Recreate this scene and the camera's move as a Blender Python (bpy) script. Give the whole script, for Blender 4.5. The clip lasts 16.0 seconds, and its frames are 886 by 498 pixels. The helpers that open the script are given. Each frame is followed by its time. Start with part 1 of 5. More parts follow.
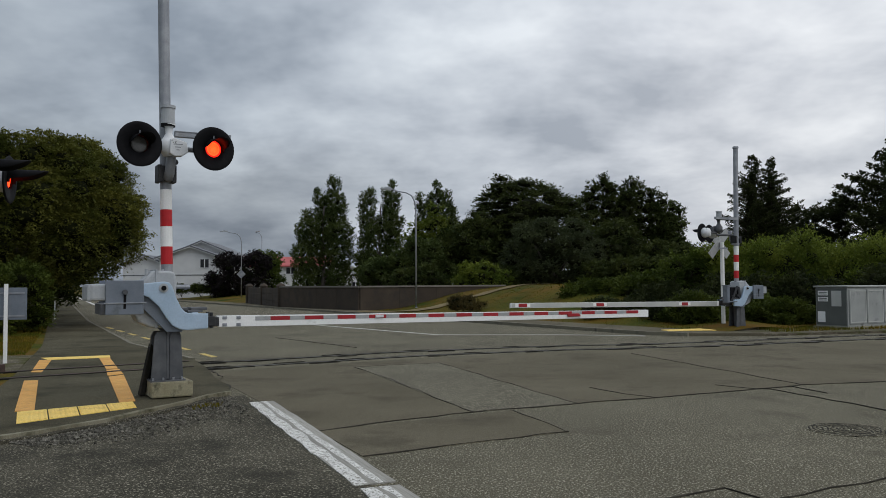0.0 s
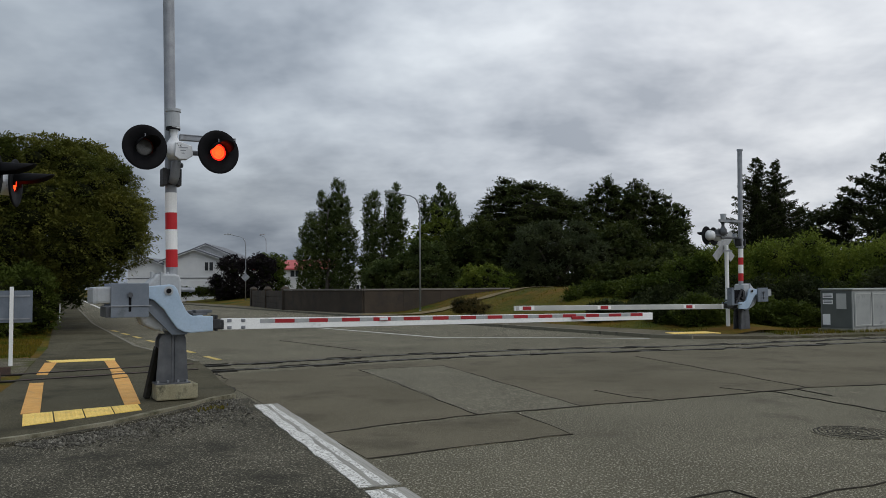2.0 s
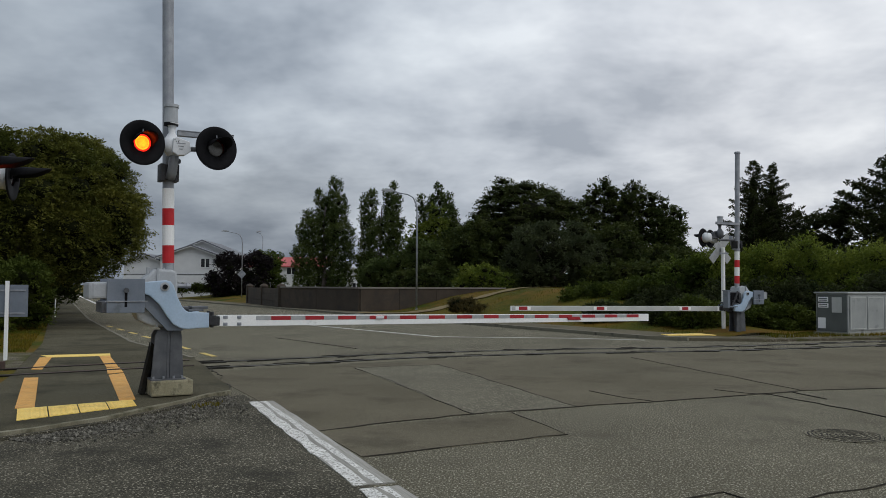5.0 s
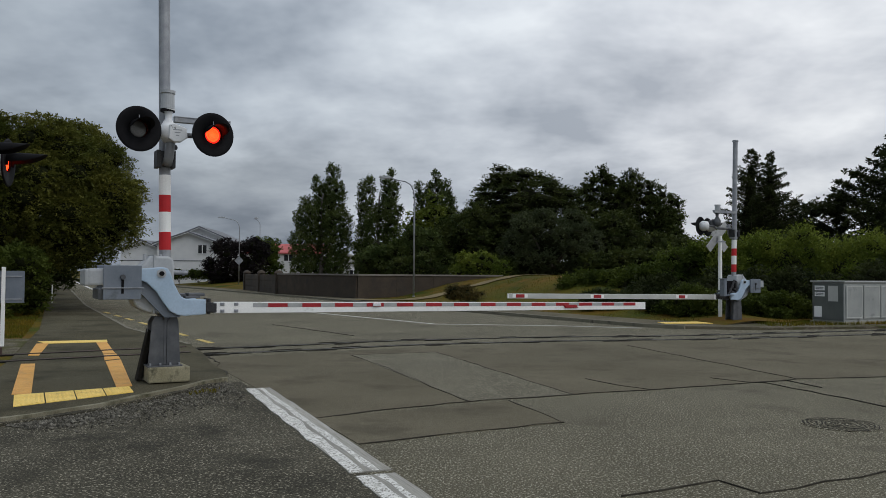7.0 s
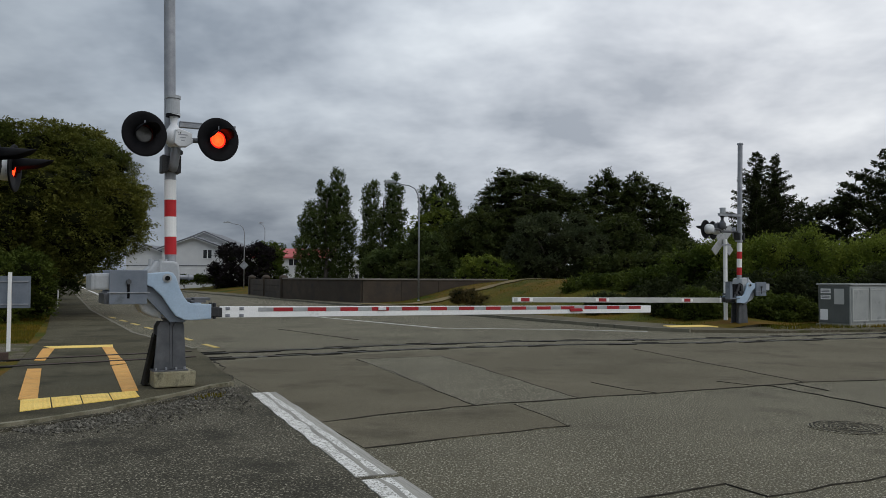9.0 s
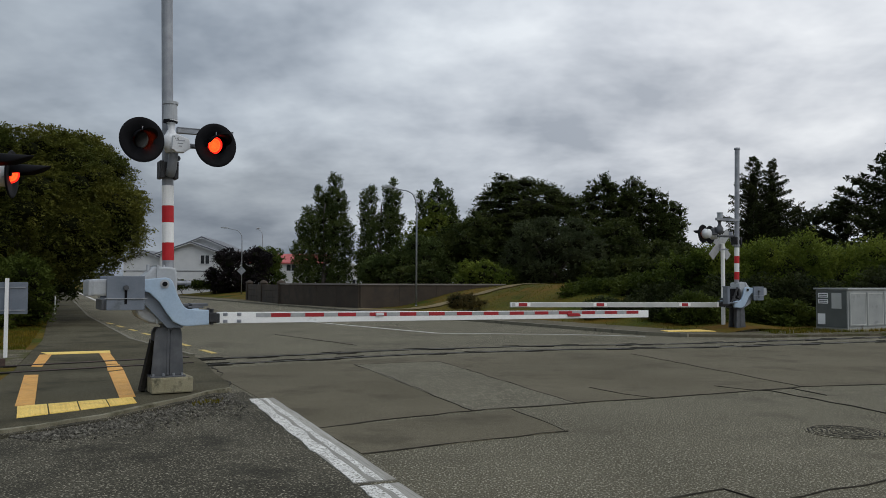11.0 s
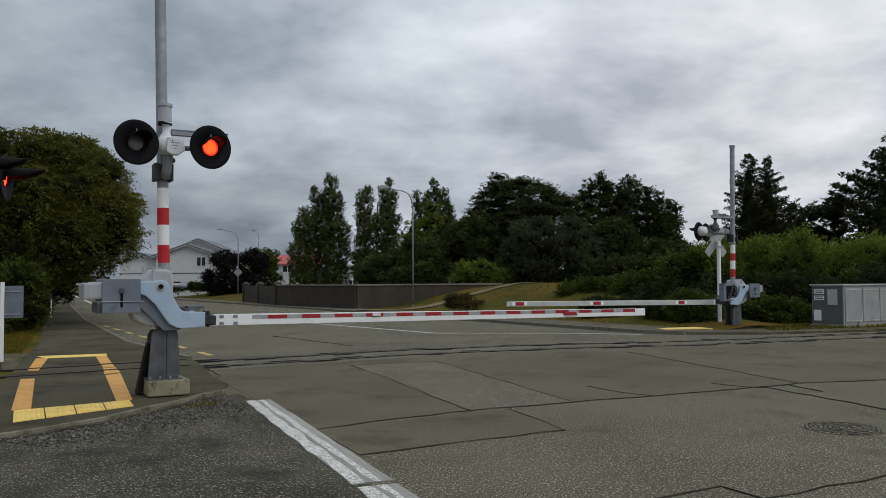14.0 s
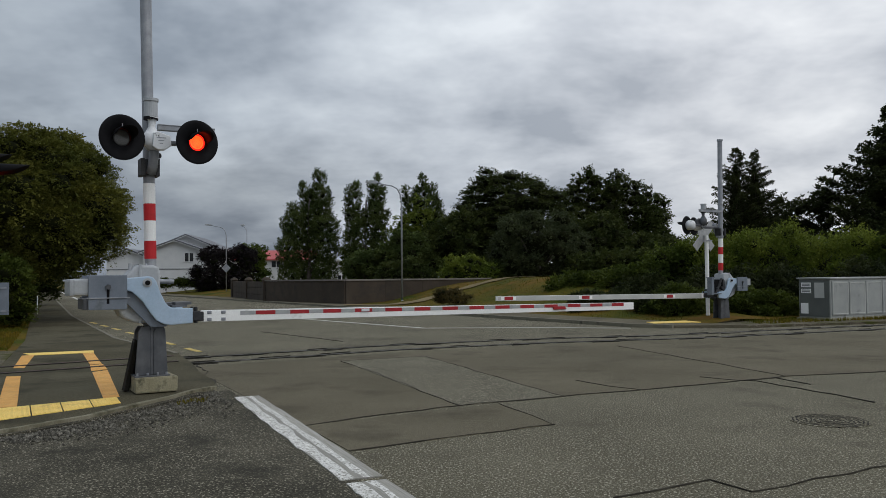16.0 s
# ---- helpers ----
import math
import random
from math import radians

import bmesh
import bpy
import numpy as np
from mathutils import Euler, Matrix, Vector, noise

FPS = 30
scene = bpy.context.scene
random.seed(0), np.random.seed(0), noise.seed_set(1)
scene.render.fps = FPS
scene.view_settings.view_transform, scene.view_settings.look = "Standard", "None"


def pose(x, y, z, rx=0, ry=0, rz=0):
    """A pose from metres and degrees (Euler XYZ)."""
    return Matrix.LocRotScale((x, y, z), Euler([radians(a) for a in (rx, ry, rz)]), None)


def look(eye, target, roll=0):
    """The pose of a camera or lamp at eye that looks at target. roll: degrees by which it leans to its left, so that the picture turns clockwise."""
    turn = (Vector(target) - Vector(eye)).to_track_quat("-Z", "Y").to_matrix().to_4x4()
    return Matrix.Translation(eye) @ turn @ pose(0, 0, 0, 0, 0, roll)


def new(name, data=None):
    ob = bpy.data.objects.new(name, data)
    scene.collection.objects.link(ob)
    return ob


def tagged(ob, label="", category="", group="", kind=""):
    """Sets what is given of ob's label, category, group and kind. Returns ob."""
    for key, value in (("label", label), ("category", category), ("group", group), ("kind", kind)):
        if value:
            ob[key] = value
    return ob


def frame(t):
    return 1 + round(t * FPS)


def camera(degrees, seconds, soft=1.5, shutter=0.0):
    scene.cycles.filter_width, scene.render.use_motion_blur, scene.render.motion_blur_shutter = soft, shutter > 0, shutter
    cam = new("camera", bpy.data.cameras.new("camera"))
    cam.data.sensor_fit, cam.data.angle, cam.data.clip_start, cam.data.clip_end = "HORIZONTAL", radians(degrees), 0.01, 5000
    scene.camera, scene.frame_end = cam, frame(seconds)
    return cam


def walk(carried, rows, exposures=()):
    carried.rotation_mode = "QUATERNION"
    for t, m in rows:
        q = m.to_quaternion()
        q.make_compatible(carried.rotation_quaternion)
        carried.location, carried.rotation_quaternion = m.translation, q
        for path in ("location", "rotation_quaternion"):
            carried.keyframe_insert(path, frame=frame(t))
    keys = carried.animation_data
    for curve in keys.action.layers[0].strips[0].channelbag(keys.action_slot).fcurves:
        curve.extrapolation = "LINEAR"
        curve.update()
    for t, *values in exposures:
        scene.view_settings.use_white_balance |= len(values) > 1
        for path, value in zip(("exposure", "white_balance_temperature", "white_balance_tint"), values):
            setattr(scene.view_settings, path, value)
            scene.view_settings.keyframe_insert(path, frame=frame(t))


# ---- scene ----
cam = camera(57.2, 16.0, soft=0.75)
walk(cam, [
    (0, pose(-0.001, 0.001, 1.450, 92.460, 0.349, -0.003)),
    (0.5, pose(0.003, -0.010, 1.445, 92.580, 0.279, 0.082)),
    (1, pose(-0.005, -0.002, 1.448, 92.519, 0.294, 0.088)),
    (1.5, pose(-0.005, -0.008, 1.448, 92.641, 0.283, 0.151)),
    (2, pose(-0.004, -0.012, 1.447, 92.670, 0.371, 0.278)),
    (2.5, pose(-0.006, -0.014, 1.450, 92.580, 0.299, 0.316)),
    (3, pose(-0.007, -0.018, 1.447, 92.804, 0.128, 0.440)),
    (3.5, pose(-0.008, -0.014, 1.449, 92.763, 0.067, 0.452)),
    (6, pose(-0.007, -0.010, 1.443, 92.184, -0.432, -0.175)),
    (6.5, pose(-0.002, -0.002, 1.448, 91.622, -0.322, 0.172)),
    (7, pose(-0.005, -0.003, 1.452, 91.711, -0.481, -0.171)),
    (7.5, pose(-0.007, 0.007, 1.449, 91.702, -0.458, -0.304)),
    (8, pose(-0.010, 0.003, 1.445, 91.864, -0.496, -0.313)),
    (8.5, pose(-0.007, -0.003, 1.452, 91.883, -0.282, 0.132)),
    (9, pose(-0.010, -0.005, 1.448, 92.001, -0.311, 0.159)),
    (11.5, pose(-0.010, -0.007, 1.454, 92.367, -0.195, -0.052)),
    (12, pose(-0.010, -0.001, 1.456, 92.219, -0.327, -0.295)),
    (12.5, pose(-0.005, -0.002, 1.456, 92.032, 0.046, -0.284)),
    (13, pose(-0.004, -0.008, 1.455, 92.248, 0.147, -0.328)),
    (13.5, pose(-0.005, -0.005, 1.456, 92.353, 0.236, -0.183)),
    (14, pose(-0.004, -0.005, 1.455, 92.335, 0.321, -0.225)),
    (14.5, pose(-0.006, -0.001, 1.459, 92.046, 0.323, -0.525)),
    (15, pose(-0.000, -0.001, 1.455, 92.058, 0.496, -0.348)),
    (15.5, pose(0.004, -0.002, 1.457, 92.063, 0.634, -0.887)),
    (16, pose(-0.001, 0.019, 1.457, 91.960, 0.561, -0.995)),
])

# ---------------------------------------------------------------- light
scene.view_settings.exposure = 0.0
world = bpy.data.worlds.new("overcast_sky")
scene.world = world
world.use_nodes = True


def sky_nodes():
    nt = world.node_tree
    n, link = nt.nodes, nt.links
    n.clear()
    out, bg = n.new("ShaderNodeOutputWorld"), n.new("ShaderNodeBackground")
    link.new(bg.outputs[0], out.inputs[0])
    bg.inputs["Strength"].default_value = 1.18
    co = n.new("ShaderNodeTexCoord")
    sep = n.new("ShaderNodeSeparateXYZ")
    link.new(co.outputs["Generated"], sep.inputs[0])
    # cloud deck: the direction is laid on a plane overhead
    up = n.new("ShaderNodeMath"); up.operation = "MAXIMUM"; up.inputs[1].default_value = 0.0
    link.new(sep.outputs[2], up.inputs[0])
    den = n.new("ShaderNodeMath"); den.operation = "ADD"; den.inputs[1].default_value = 0.28
    link.new(up.outputs[0], den.inputs[0])
    px, py = n.new("ShaderNodeMath"), n.new("ShaderNodeMath")
    for m, i in ((px, 0), (py, 1)):
        m.operation = "DIVIDE"
        link.new(sep.outputs[i], m.inputs[0]); link.new(den.outputs[0], m.inputs[1])
    deck = n.new("ShaderNodeCombineXYZ")
    link.new(px.outputs[0], deck.inputs[0]); link.new(py.outputs[0], deck.inputs[1])
    big = n.new("ShaderNodeTexNoise")
    big.inputs["Scale"].default_value, big.inputs["Detail"].default_value = 1.9, 5.0
    big.inputs["Roughness"].default_value, big.inputs["Distortion"].default_value = 0.56, 0.12
    shift = n.new("ShaderNodeMapping")
    shift.inputs["Location"].default_value = SKY_SHIFT
    link.new(deck.outputs[0], shift.inputs[0])
    link.new(shift.outputs[0], big.inputs["Vector"])
    ramp = n.new("ShaderNodeValToRGB")
    e = ramp.color_ramp
    e.elements[0].position, e.elements[0].color = 0.34, (0.29, 0.315, 0.355, 1)
    e.elements[1].position, e.elements[1].color = 0.66, (0.60, 0.62, 0.645, 1)
    mid = e.elements.new(0.5); mid.color = (0.445, 0.468, 0.505, 1)
    link.new(big.outputs[0], ramp.inputs[0])
    # the overcast is lighter to the east (the right) and overhead
    east = n.new("ShaderNodeMapRange")
    east.inputs[1].default_value, east.inputs[2].default_value = -0.5, 0.25
    east.inputs[3].default_value, east.inputs[4].default_value = 0.72, 1.26
    link.new(sep.outputs[0], east.inputs[0])
    high = n.new("ShaderNodeMapRange")
    high.inputs[1].default_value, high.inputs[2].default_value = 0.0, 0.9
    high.inputs[3].default_value, high.inputs[4].default_value = 0.80, 1.42
    link.new(up.outputs[0], high.inputs[0])
    both = n.new("ShaderNodeMath"); both.operation = "MULTIPLY"
    link.new(east.outputs[0], both.inputs[0]); link.new(high.outputs[0], both.inputs[1])
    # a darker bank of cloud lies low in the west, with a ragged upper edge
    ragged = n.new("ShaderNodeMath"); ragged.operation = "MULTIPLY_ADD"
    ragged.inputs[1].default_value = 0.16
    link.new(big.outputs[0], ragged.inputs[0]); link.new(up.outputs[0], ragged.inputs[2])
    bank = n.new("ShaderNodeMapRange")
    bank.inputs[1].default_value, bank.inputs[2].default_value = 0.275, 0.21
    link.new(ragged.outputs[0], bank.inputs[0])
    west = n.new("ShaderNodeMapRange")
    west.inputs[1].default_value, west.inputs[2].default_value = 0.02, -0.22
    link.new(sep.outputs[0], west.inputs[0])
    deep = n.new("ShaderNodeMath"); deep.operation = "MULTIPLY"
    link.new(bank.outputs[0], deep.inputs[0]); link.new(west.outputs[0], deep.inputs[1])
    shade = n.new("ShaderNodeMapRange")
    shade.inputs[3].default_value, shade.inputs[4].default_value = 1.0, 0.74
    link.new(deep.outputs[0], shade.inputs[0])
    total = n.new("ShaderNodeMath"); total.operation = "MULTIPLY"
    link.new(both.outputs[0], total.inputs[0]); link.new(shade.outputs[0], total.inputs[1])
    mul = n.new("ShaderNodeVectorMath"); mul.operation = "SCALE"
    link.new(ramp.outputs[0], mul.inputs[0]); link.new(total.outputs[0], mul.inputs["Scale"])
    cool = n.new("ShaderNodeMix"); cool.data_type = "RGBA"; cool.blend_type = "MULTIPLY"
    side = n.new("ShaderNodeMapRange")
    side.inputs[1].default_value, side.inputs[2].default_value = 0.3, -0.35
    link.new(sep.outputs[0], side.inputs[0]); link.new(side.outputs[0], cool.inputs[0])
    link.new(mul.outputs[0], cool.inputs[6])
    cool.inputs[7].default_value = (0.92, 1.0, 1.07, 1)
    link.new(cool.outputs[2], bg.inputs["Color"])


SKY_SHIFT = (0.4, 1.3, 0.0)
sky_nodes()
sun = new("sun", bpy.data.lights.new("sun", "SUN"))
sun.data.energy, sun.data.angle, sun.data.color = 0.55, radians(30), (1.0, 0.97, 0.93)
sun.matrix_world = look((30, -10, 40), (0, 12, 0))

# ---------------------------------------------------------------- materials


def material(name, c1, c2, rough=0.8, scale=8.0, fine=120.0, bump=0.15, metal=0.0, speck=None, stain=None, per_object=0.0, island=0.0, leaf=0.0, grit=0.2, stretch=None):
    """A surface with variation at two scales: broad tone by scale, grain by fine, both per metre."""
    m = bpy.data.materials.new(name)
    m.use_nodes = True
    n, link = m.node_tree.nodes, m.node_tree.links
    b = n["Principled BSDF"]
    b.inputs["Roughness"].default_value, b.inputs["Metallic"].default_value = rough, metal
    co = n.new("ShaderNodeTexCoord")
    place = co.outputs["Object"]
    if stretch:
        turn = n.new("ShaderNodeMapping")
        turn.inputs["Rotation"].default_value = (0, 0, radians(stretch[0]))
        link.new(place, turn.inputs[0])
        squash = n.new("ShaderNodeMapping")
        squash.inputs["Scale"].default_value = (stretch[1], 1, 1)
        link.new(turn.outputs[0], squash.inputs[0])
        place = squash.outputs[0]
    broad, grain = n.new("ShaderNodeTexNoise"), n.new("ShaderNodeTexNoise")
    broad.inputs["Scale"].default_value, broad.inputs["Detail"].default_value = scale, 6.0
    grain.inputs["Scale"].default_value, grain.inputs["Detail"].default_value = fine, 3.0
    for t in (broad, grain):
        link.new(place, t.inputs["Vector"])
    mix = n.new("ShaderNodeMix"); mix.data_type = "RGBA"
    mix.inputs[6].default_value, mix.inputs[7].default_value = (*c1, 1), (*c2, 1)
    spread = n.new("ShaderNodeMapRange")
    spread.inputs[1].default_value, spread.inputs[2].default_value = 0.35, 0.65
    link.new(broad.outputs[0], spread.inputs[0])
    link.new(spread.outputs[0], mix.inputs[0])
    colour = mix.outputs[2]

    def tint(value, low, high, lo_in=0.3, hi_in=0.7):
        nonlocal colour
        r = n.new("ShaderNodeMapRange")
        r.inputs[1].default_value, r.inputs[2].default_value = lo_in, hi_in
        r.inputs[3].default_value, r.inputs[4].default_value = low, high
        link.new(value, r.inputs[0])
        s = n.new("ShaderNodeVectorMath"); s.operation = "SCALE"
        link.new(colour, s.inputs[0]); link.new(r.outputs[0], s.inputs["Scale"])
        colour = s.outputs[0]

    def over(value, lo_in, hi_in, c):
        nonlocal colour
        r = n.new("ShaderNodeMapRange")
        r.inputs[1].default_value, r.inputs[2].default_value = lo_in, hi_in
        link.new(value, r.inputs[0])
        x = n.new("ShaderNodeMix"); x.data_type = "RGBA"
        link.new(r.outputs[0], x.inputs[0]); link.new(colour, x.inputs[6])
        x.inputs[7].default_value = (*c, 1)
        colour = x.outputs[2]

    tint(grain.outputs[0], 1 - grit, 1 + grit)
    if speck:
        c, size, low, high = speck
        v = n.new("ShaderNodeTexNoise")
        v.inputs["Scale"].default_value, v.inputs["Detail"].default_value = size, 1.0
        link.new(place, v.inputs["Vector"])
        over(v.outputs[0], low, high, c)
    if stain:
        c, size, low, high = stain
        v = n.new("ShaderNodeTexNoise")
        v.inputs["Scale"].default_value, v.inputs["Detail"].default_value, v.inputs["Roughness"].default_value = size, 8.0, 0.65
        link.new(place, v.inputs["Vector"])
        over(v.outputs[0], low, high, c)
    if per_object:
        info = n.new("ShaderNodeObjectInfo")
        tint(info.outputs["Random"], 1 - per_object, 1 + per_object, 0, 1)
    if island:
        geo = n.new("ShaderNodeNewGeometry")
        tint(geo.outputs["Random Per Island"], 1 - island, 1 + island, 0, 1)
    link.new(colour, b.inputs["Base Color"])
    if leaf:
        b.inputs["Specular IOR Level"].default_value = 0.12
    bp = n.new("ShaderNodeBump")
    bp.inputs["Strength"].default_value, bp.inputs["Distance"].default_value = bump, 0.01
    link.new(grain.outputs[0], bp.inputs["Height"])
    link.new(bp.outputs[0], b.inputs["Normal"])
    return m


def glow(name, colour, strength):
    """A lit lens: a grid of small bright points, uneven from point to point."""
    m = bpy.data.materials.new(name)
    m.use_nodes = True
    n, link = m.node_tree.nodes, m.node_tree.links
    b = n["Principled BSDF"]
    b.inputs["Base Color"].default_value = (*colour, 1)
    b.inputs["Emission Color"].default_value = (*colour, 1)
    co, cells = n.new("ShaderNodeTexCoord"), n.new("ShaderNodeTexVoronoi")
    cells.inputs["Scale"].default_value, cells.inputs["Randomness"].default_value = 85.0, 0.35
    link.new(co.outputs["Object"], cells.inputs["Vector"])
    power = n.new("ShaderNodeMapRange")
    power.inputs[1].default_value, power.inputs[2].default_value = 0.1, 0.75
    power.inputs[3].default_value, power.inputs[4].default_value = strength * 1.2, strength * 0.35
    link.new(cells.outputs["Distance"], power.inputs[0])
    link.new(power.outputs[0], b.inputs["Emission Strength"])
    return m


ASPHALT = material("asphalt", (0.095, 0.086, 0.059), (0.129, 0.117, 0.082), 0.95, 0.45, 95, 1.0, speck=((0.404, 0.380, 0.296), 54, 0.58, 0.66), stain=((0.080, 0.072, 0.052), 0.7, 0.53, 0.75), grit=0.85, leaf=1.0)
CHIPSEAL = material("dark_chipseal", (0.048, 0.044, 0.032), (0.085, 0.078, 0.057), 0.95, 0.8, 75, 1.0, speck=((0.331, 0.305, 0.234), 52, 0.60, 0.68), stain=((0.031, 0.029, 0.022), 0.9, 0.50, 0.66), grit=0.7, leaf=1.0)
SLAB = material("worn_crossing_asphalt", (0.101, 0.089, 0.060), (0.133, 0.117, 0.081), 0.95, 0.5, 110, 0.7, stain=((0.070, 0.062, 0.043), 0.9, 0.53, 0.72), speck=((0.198, 0.177, 0.128), 80, 0.60, 0.70), grit=0.38, leaf=1.0)
GREYPATCH = material("grey_chip_patch", (0.102, 0.093, 0.066), (0.134, 0.123, 0.089), 0.95, 0.9, 90, 1.0, speck=((0.375, 0.350, 0.271), 58, 0.58, 0.67), grit=0.55, leaf=1.0)
TAR = material("tar_seam", (0.014, 0.013, 0.011), (0.026, 0.025, 0.021), 1.0, 5, 60, 0.2, leaf=1.0)
SEAM = material("crack_filler", (0.034, 0.031, 0.025), (0.064, 0.059, 0.046), 1.0, 5, 60, 0.2, leaf=1.0)
FOOTPATH = material("footpath_asphalt", (0.064, 0.057, 0.035), (0.093, 0.084, 0.055), 0.95, 0.6, 95, 0.8, stain=((0.043, 0.039, 0.025), 1.0, 0.50, 0.68), speck=((0.163, 0.148, 0.099), 66, 0.61, 0.70), grit=0.45, leaf=1.0)
CONCRETE = material("weathered_concrete", (0.235, 0.212, 0.130), (0.310, 0.282, 0.185), 0.9, 4, 90, 0.6, stain=((0.087, 0.081, 0.050), 7, 0.52, 0.68))
KERB = material("kerb_concrete", (0.175, 0.160, 0.110), (0.25, 0.232, 0.170), 0.9, 3, 90, 0.6, stain=((0.07, 0.066, 0.038), 4, 0.48, 0.64), leaf=1.0)
OLD_KERB = material("dark_kerb_concrete", (0.145, 0.134, 0.095), (0.204, 0.191, 0.141), 0.9, 3, 90, 0.6, stain=((0.068, 0.063, 0.046), 3, 0.5, 0.68))
GRASS = material("dry_grass", (0.0340, 0.0493, 0.0026), (0.0935, 0.0697, 0.0059), 0.95, 0.4, 14, 1.0, stain=((0.1190, 0.0663, 0.0085), 0.30, 0.48, 0.60), grit=0.6, leaf=1.0)
TRACK = material("tan_dirt", (0.150, 0.115, 0.058), (0.205, 0.16, 0.085), 0.95, 2, 30, 0.5, leaf=1.0)
GRAVEL = material("gravel", (0.075, 0.065, 0.045), (0.13, 0.113, 0.08), 0.95, 3, 40, 1.0, stain=((0.06, 0.062, 0.018), 1.1, 0.5, 0.62), speck=((0.24, 0.22, 0.17), 34, 0.6, 0.68), grit=0.6, leaf=1.0)
WHITE_PAINT = material("white_paint", (0.82, 0.83, 0.82), (0.88, 0.88, 0.86), 0.45, 3, 60, 0.05, stain=((0.5, 0.49, 0.45), 5, 0.62, 0.8), grit=0.05)
ROAD_WHITE = material("worn_road_paint", (0.25, 0.24, 0.215), (0.38, 0.37, 0.335), 0.9, 4, 80, 0.4, speck=((0.22, 0.21, 0.175), 95, 0.58, 0.72), stain=((0.27, 0.26, 0.22), 34, 0.52, 0.68), leaf=1.0, stretch=(67.0, 0.045))
LINE_WHITE = material("thick_road_paint", (0.60, 0.59, 0.56), (0.70, 0.69, 0.65), 0.9, 5, 90, 0.4, speck=((0.22, 0.21, 0.18), 60, 0.54, 0.63), stain=((0.33, 0.32, 0.28), 11, 0.55, 0.66), leaf=1.0)
EDGE_WHITE = material("thin_road_paint", (0.50, 0.49, 0.46), (0.62, 0.61, 0.57), 0.9, 2, 60, 0.3, stain=((0.25, 0.24, 0.2), 3, 0.58, 0.72), leaf=1.0)
YELLOW = material("yellow_tactile", (0.80, 0.55, 0.12), (0.86, 0.62, 0.17), 0.7, 4, 80, 0.2, stain=((0.5, 0.34, 0.08), 6, 0.55, 0.75), per_object=0.06)
ORANGE = material("orange_path_paint", (0.62, 0.30, 0.055), (0.70, 0.37, 0.09), 0.7, 4, 80, 0.2, stain=((0.42, 0.23, 0.07), 6, 0.55, 0.75))
YELLOW_MARK = material("faded_yellow_paint", (0.45, 0.33, 0.08), (0.6, 0.46, 0.14), 0.8, 6, 80, 0.2)
RED = material("red_reflective", (0.46, 0.007, 0.012), (0.54, 0.012, 0.018), 0.6, 6, 80, 0.05, grit=0.05)
BOOM_RED = material("dull_red_reflective", (0.29, 0.006, 0.012), (0.36, 0.011, 0.018), 0.6, 6, 80, 0.05, grit=0.05)
# grey that paints the shaded back of the boom; cabinet trim uses it too
SHADE_AND_TRIM_GREY = material("shade_and_trim_grey", (0.42, 0.43, 0.41), (0.5, 0.51, 0.48), 0.6, 2, 60, 0.05, grit=0.05)
SILVER = material("silver_reflective", (0.30, 0.31, 0.31), (0.38, 0.39, 0.39), 0.35, 9, 80, 0.05, grit=0.05)
GALV = material("galvanised_steel", (0.24, 0.255, 0.28), (0.34, 0.355, 0.38), 0.5, 5, 70, 0.1, metal=0.35, stain=((0.2, 0.2, 0.2), 3, 0.55, 0.7), grit=0.05)
DARK_STEEL = material("weathered_dark_steel", (0.07, 0.075, 0.083), (0.125, 0.13, 0.14), 0.6, 5, 60, 0.25, metal=0.3, stain=((0.2, 0.2, 0.2), 3, 0.58, 0.75), grit=0.05)
CLAMP = material("greasy_dark_steel", (0.025, 0.026, 0.028), (0.05, 0.05, 0.053), 0.6, 6, 60, 0.3, metal=0.3)
CASTING = material("grey_painted_casting", (0.33, 0.35, 0.37), (0.42, 0.44, 0.455), 0.5, 4, 50, 0.15, stain=((0.2, 0.2, 0.19), 4, 0.58, 0.75), grit=0.05)
BLUE_ARM = material("pale_blue_grey_paint", (0.34, 0.45, 0.57), (0.40, 0.51, 0.63), 0.45, 4, 50, 0.08, stain=((0.25, 0.28, 0.31), 4, 0.6, 0.8), grit=0.05)
PLATE = material("slate_grey_plate", (0.13, 0.155, 0.19), (0.17, 0.195, 0.23), 0.5, 5, 60, 0.1, stain=((0.08, 0.09, 0.1), 4, 0.58, 0.75), grit=0.05)
LAMP_WHITE = material("chipped_white_paint", (0.62, 0.64, 0.66), (0.72, 0.73, 0.74), 0.5, 5, 60, 0.1, stain=((0.1, 0.1, 0.1), 9, 0.62, 0.66), grit=0.05)
BLACK = material("matt_black_metal", (0.006, 0.006, 0.007), (0.010, 0.010, 0.012), 0.7, 6, 60, 0.1, leaf=1.0, grit=0.05)
LENS_GREY = material("unlit_lens", (0.10, 0.10, 0.10), (0.16, 0.16, 0.16), 0.25, 9, 90, 0.1)
LIT = glow("lit_red_lamp", (1.0, 0.036, 0.006), 6.5)
LIT_BRIGHT = glow("lit_red_lamp_bright", (1.0, 0.078, 0.003), 10.5)
LIT_SOFT = glow("lit_red_lamp_rim", (1.0, 0.02, 0.01), 2.5)
RUST = material("rusty_rail", (0.05, 0.032, 0.025), (0.085, 0.05, 0.038), 0.7, 6, 60, 0.3)
RAIL_TOP = material("worn_rail_top", (0.10, 0.095, 0.085), (0.17, 0.16, 0.145), 0.6, 5, 60, 0.1, metal=0.5)
BARK = material("bark", (0.06, 0.05, 0.04), (0.11, 0.095, 0.08), 0.95, 6, 40, 1.0)
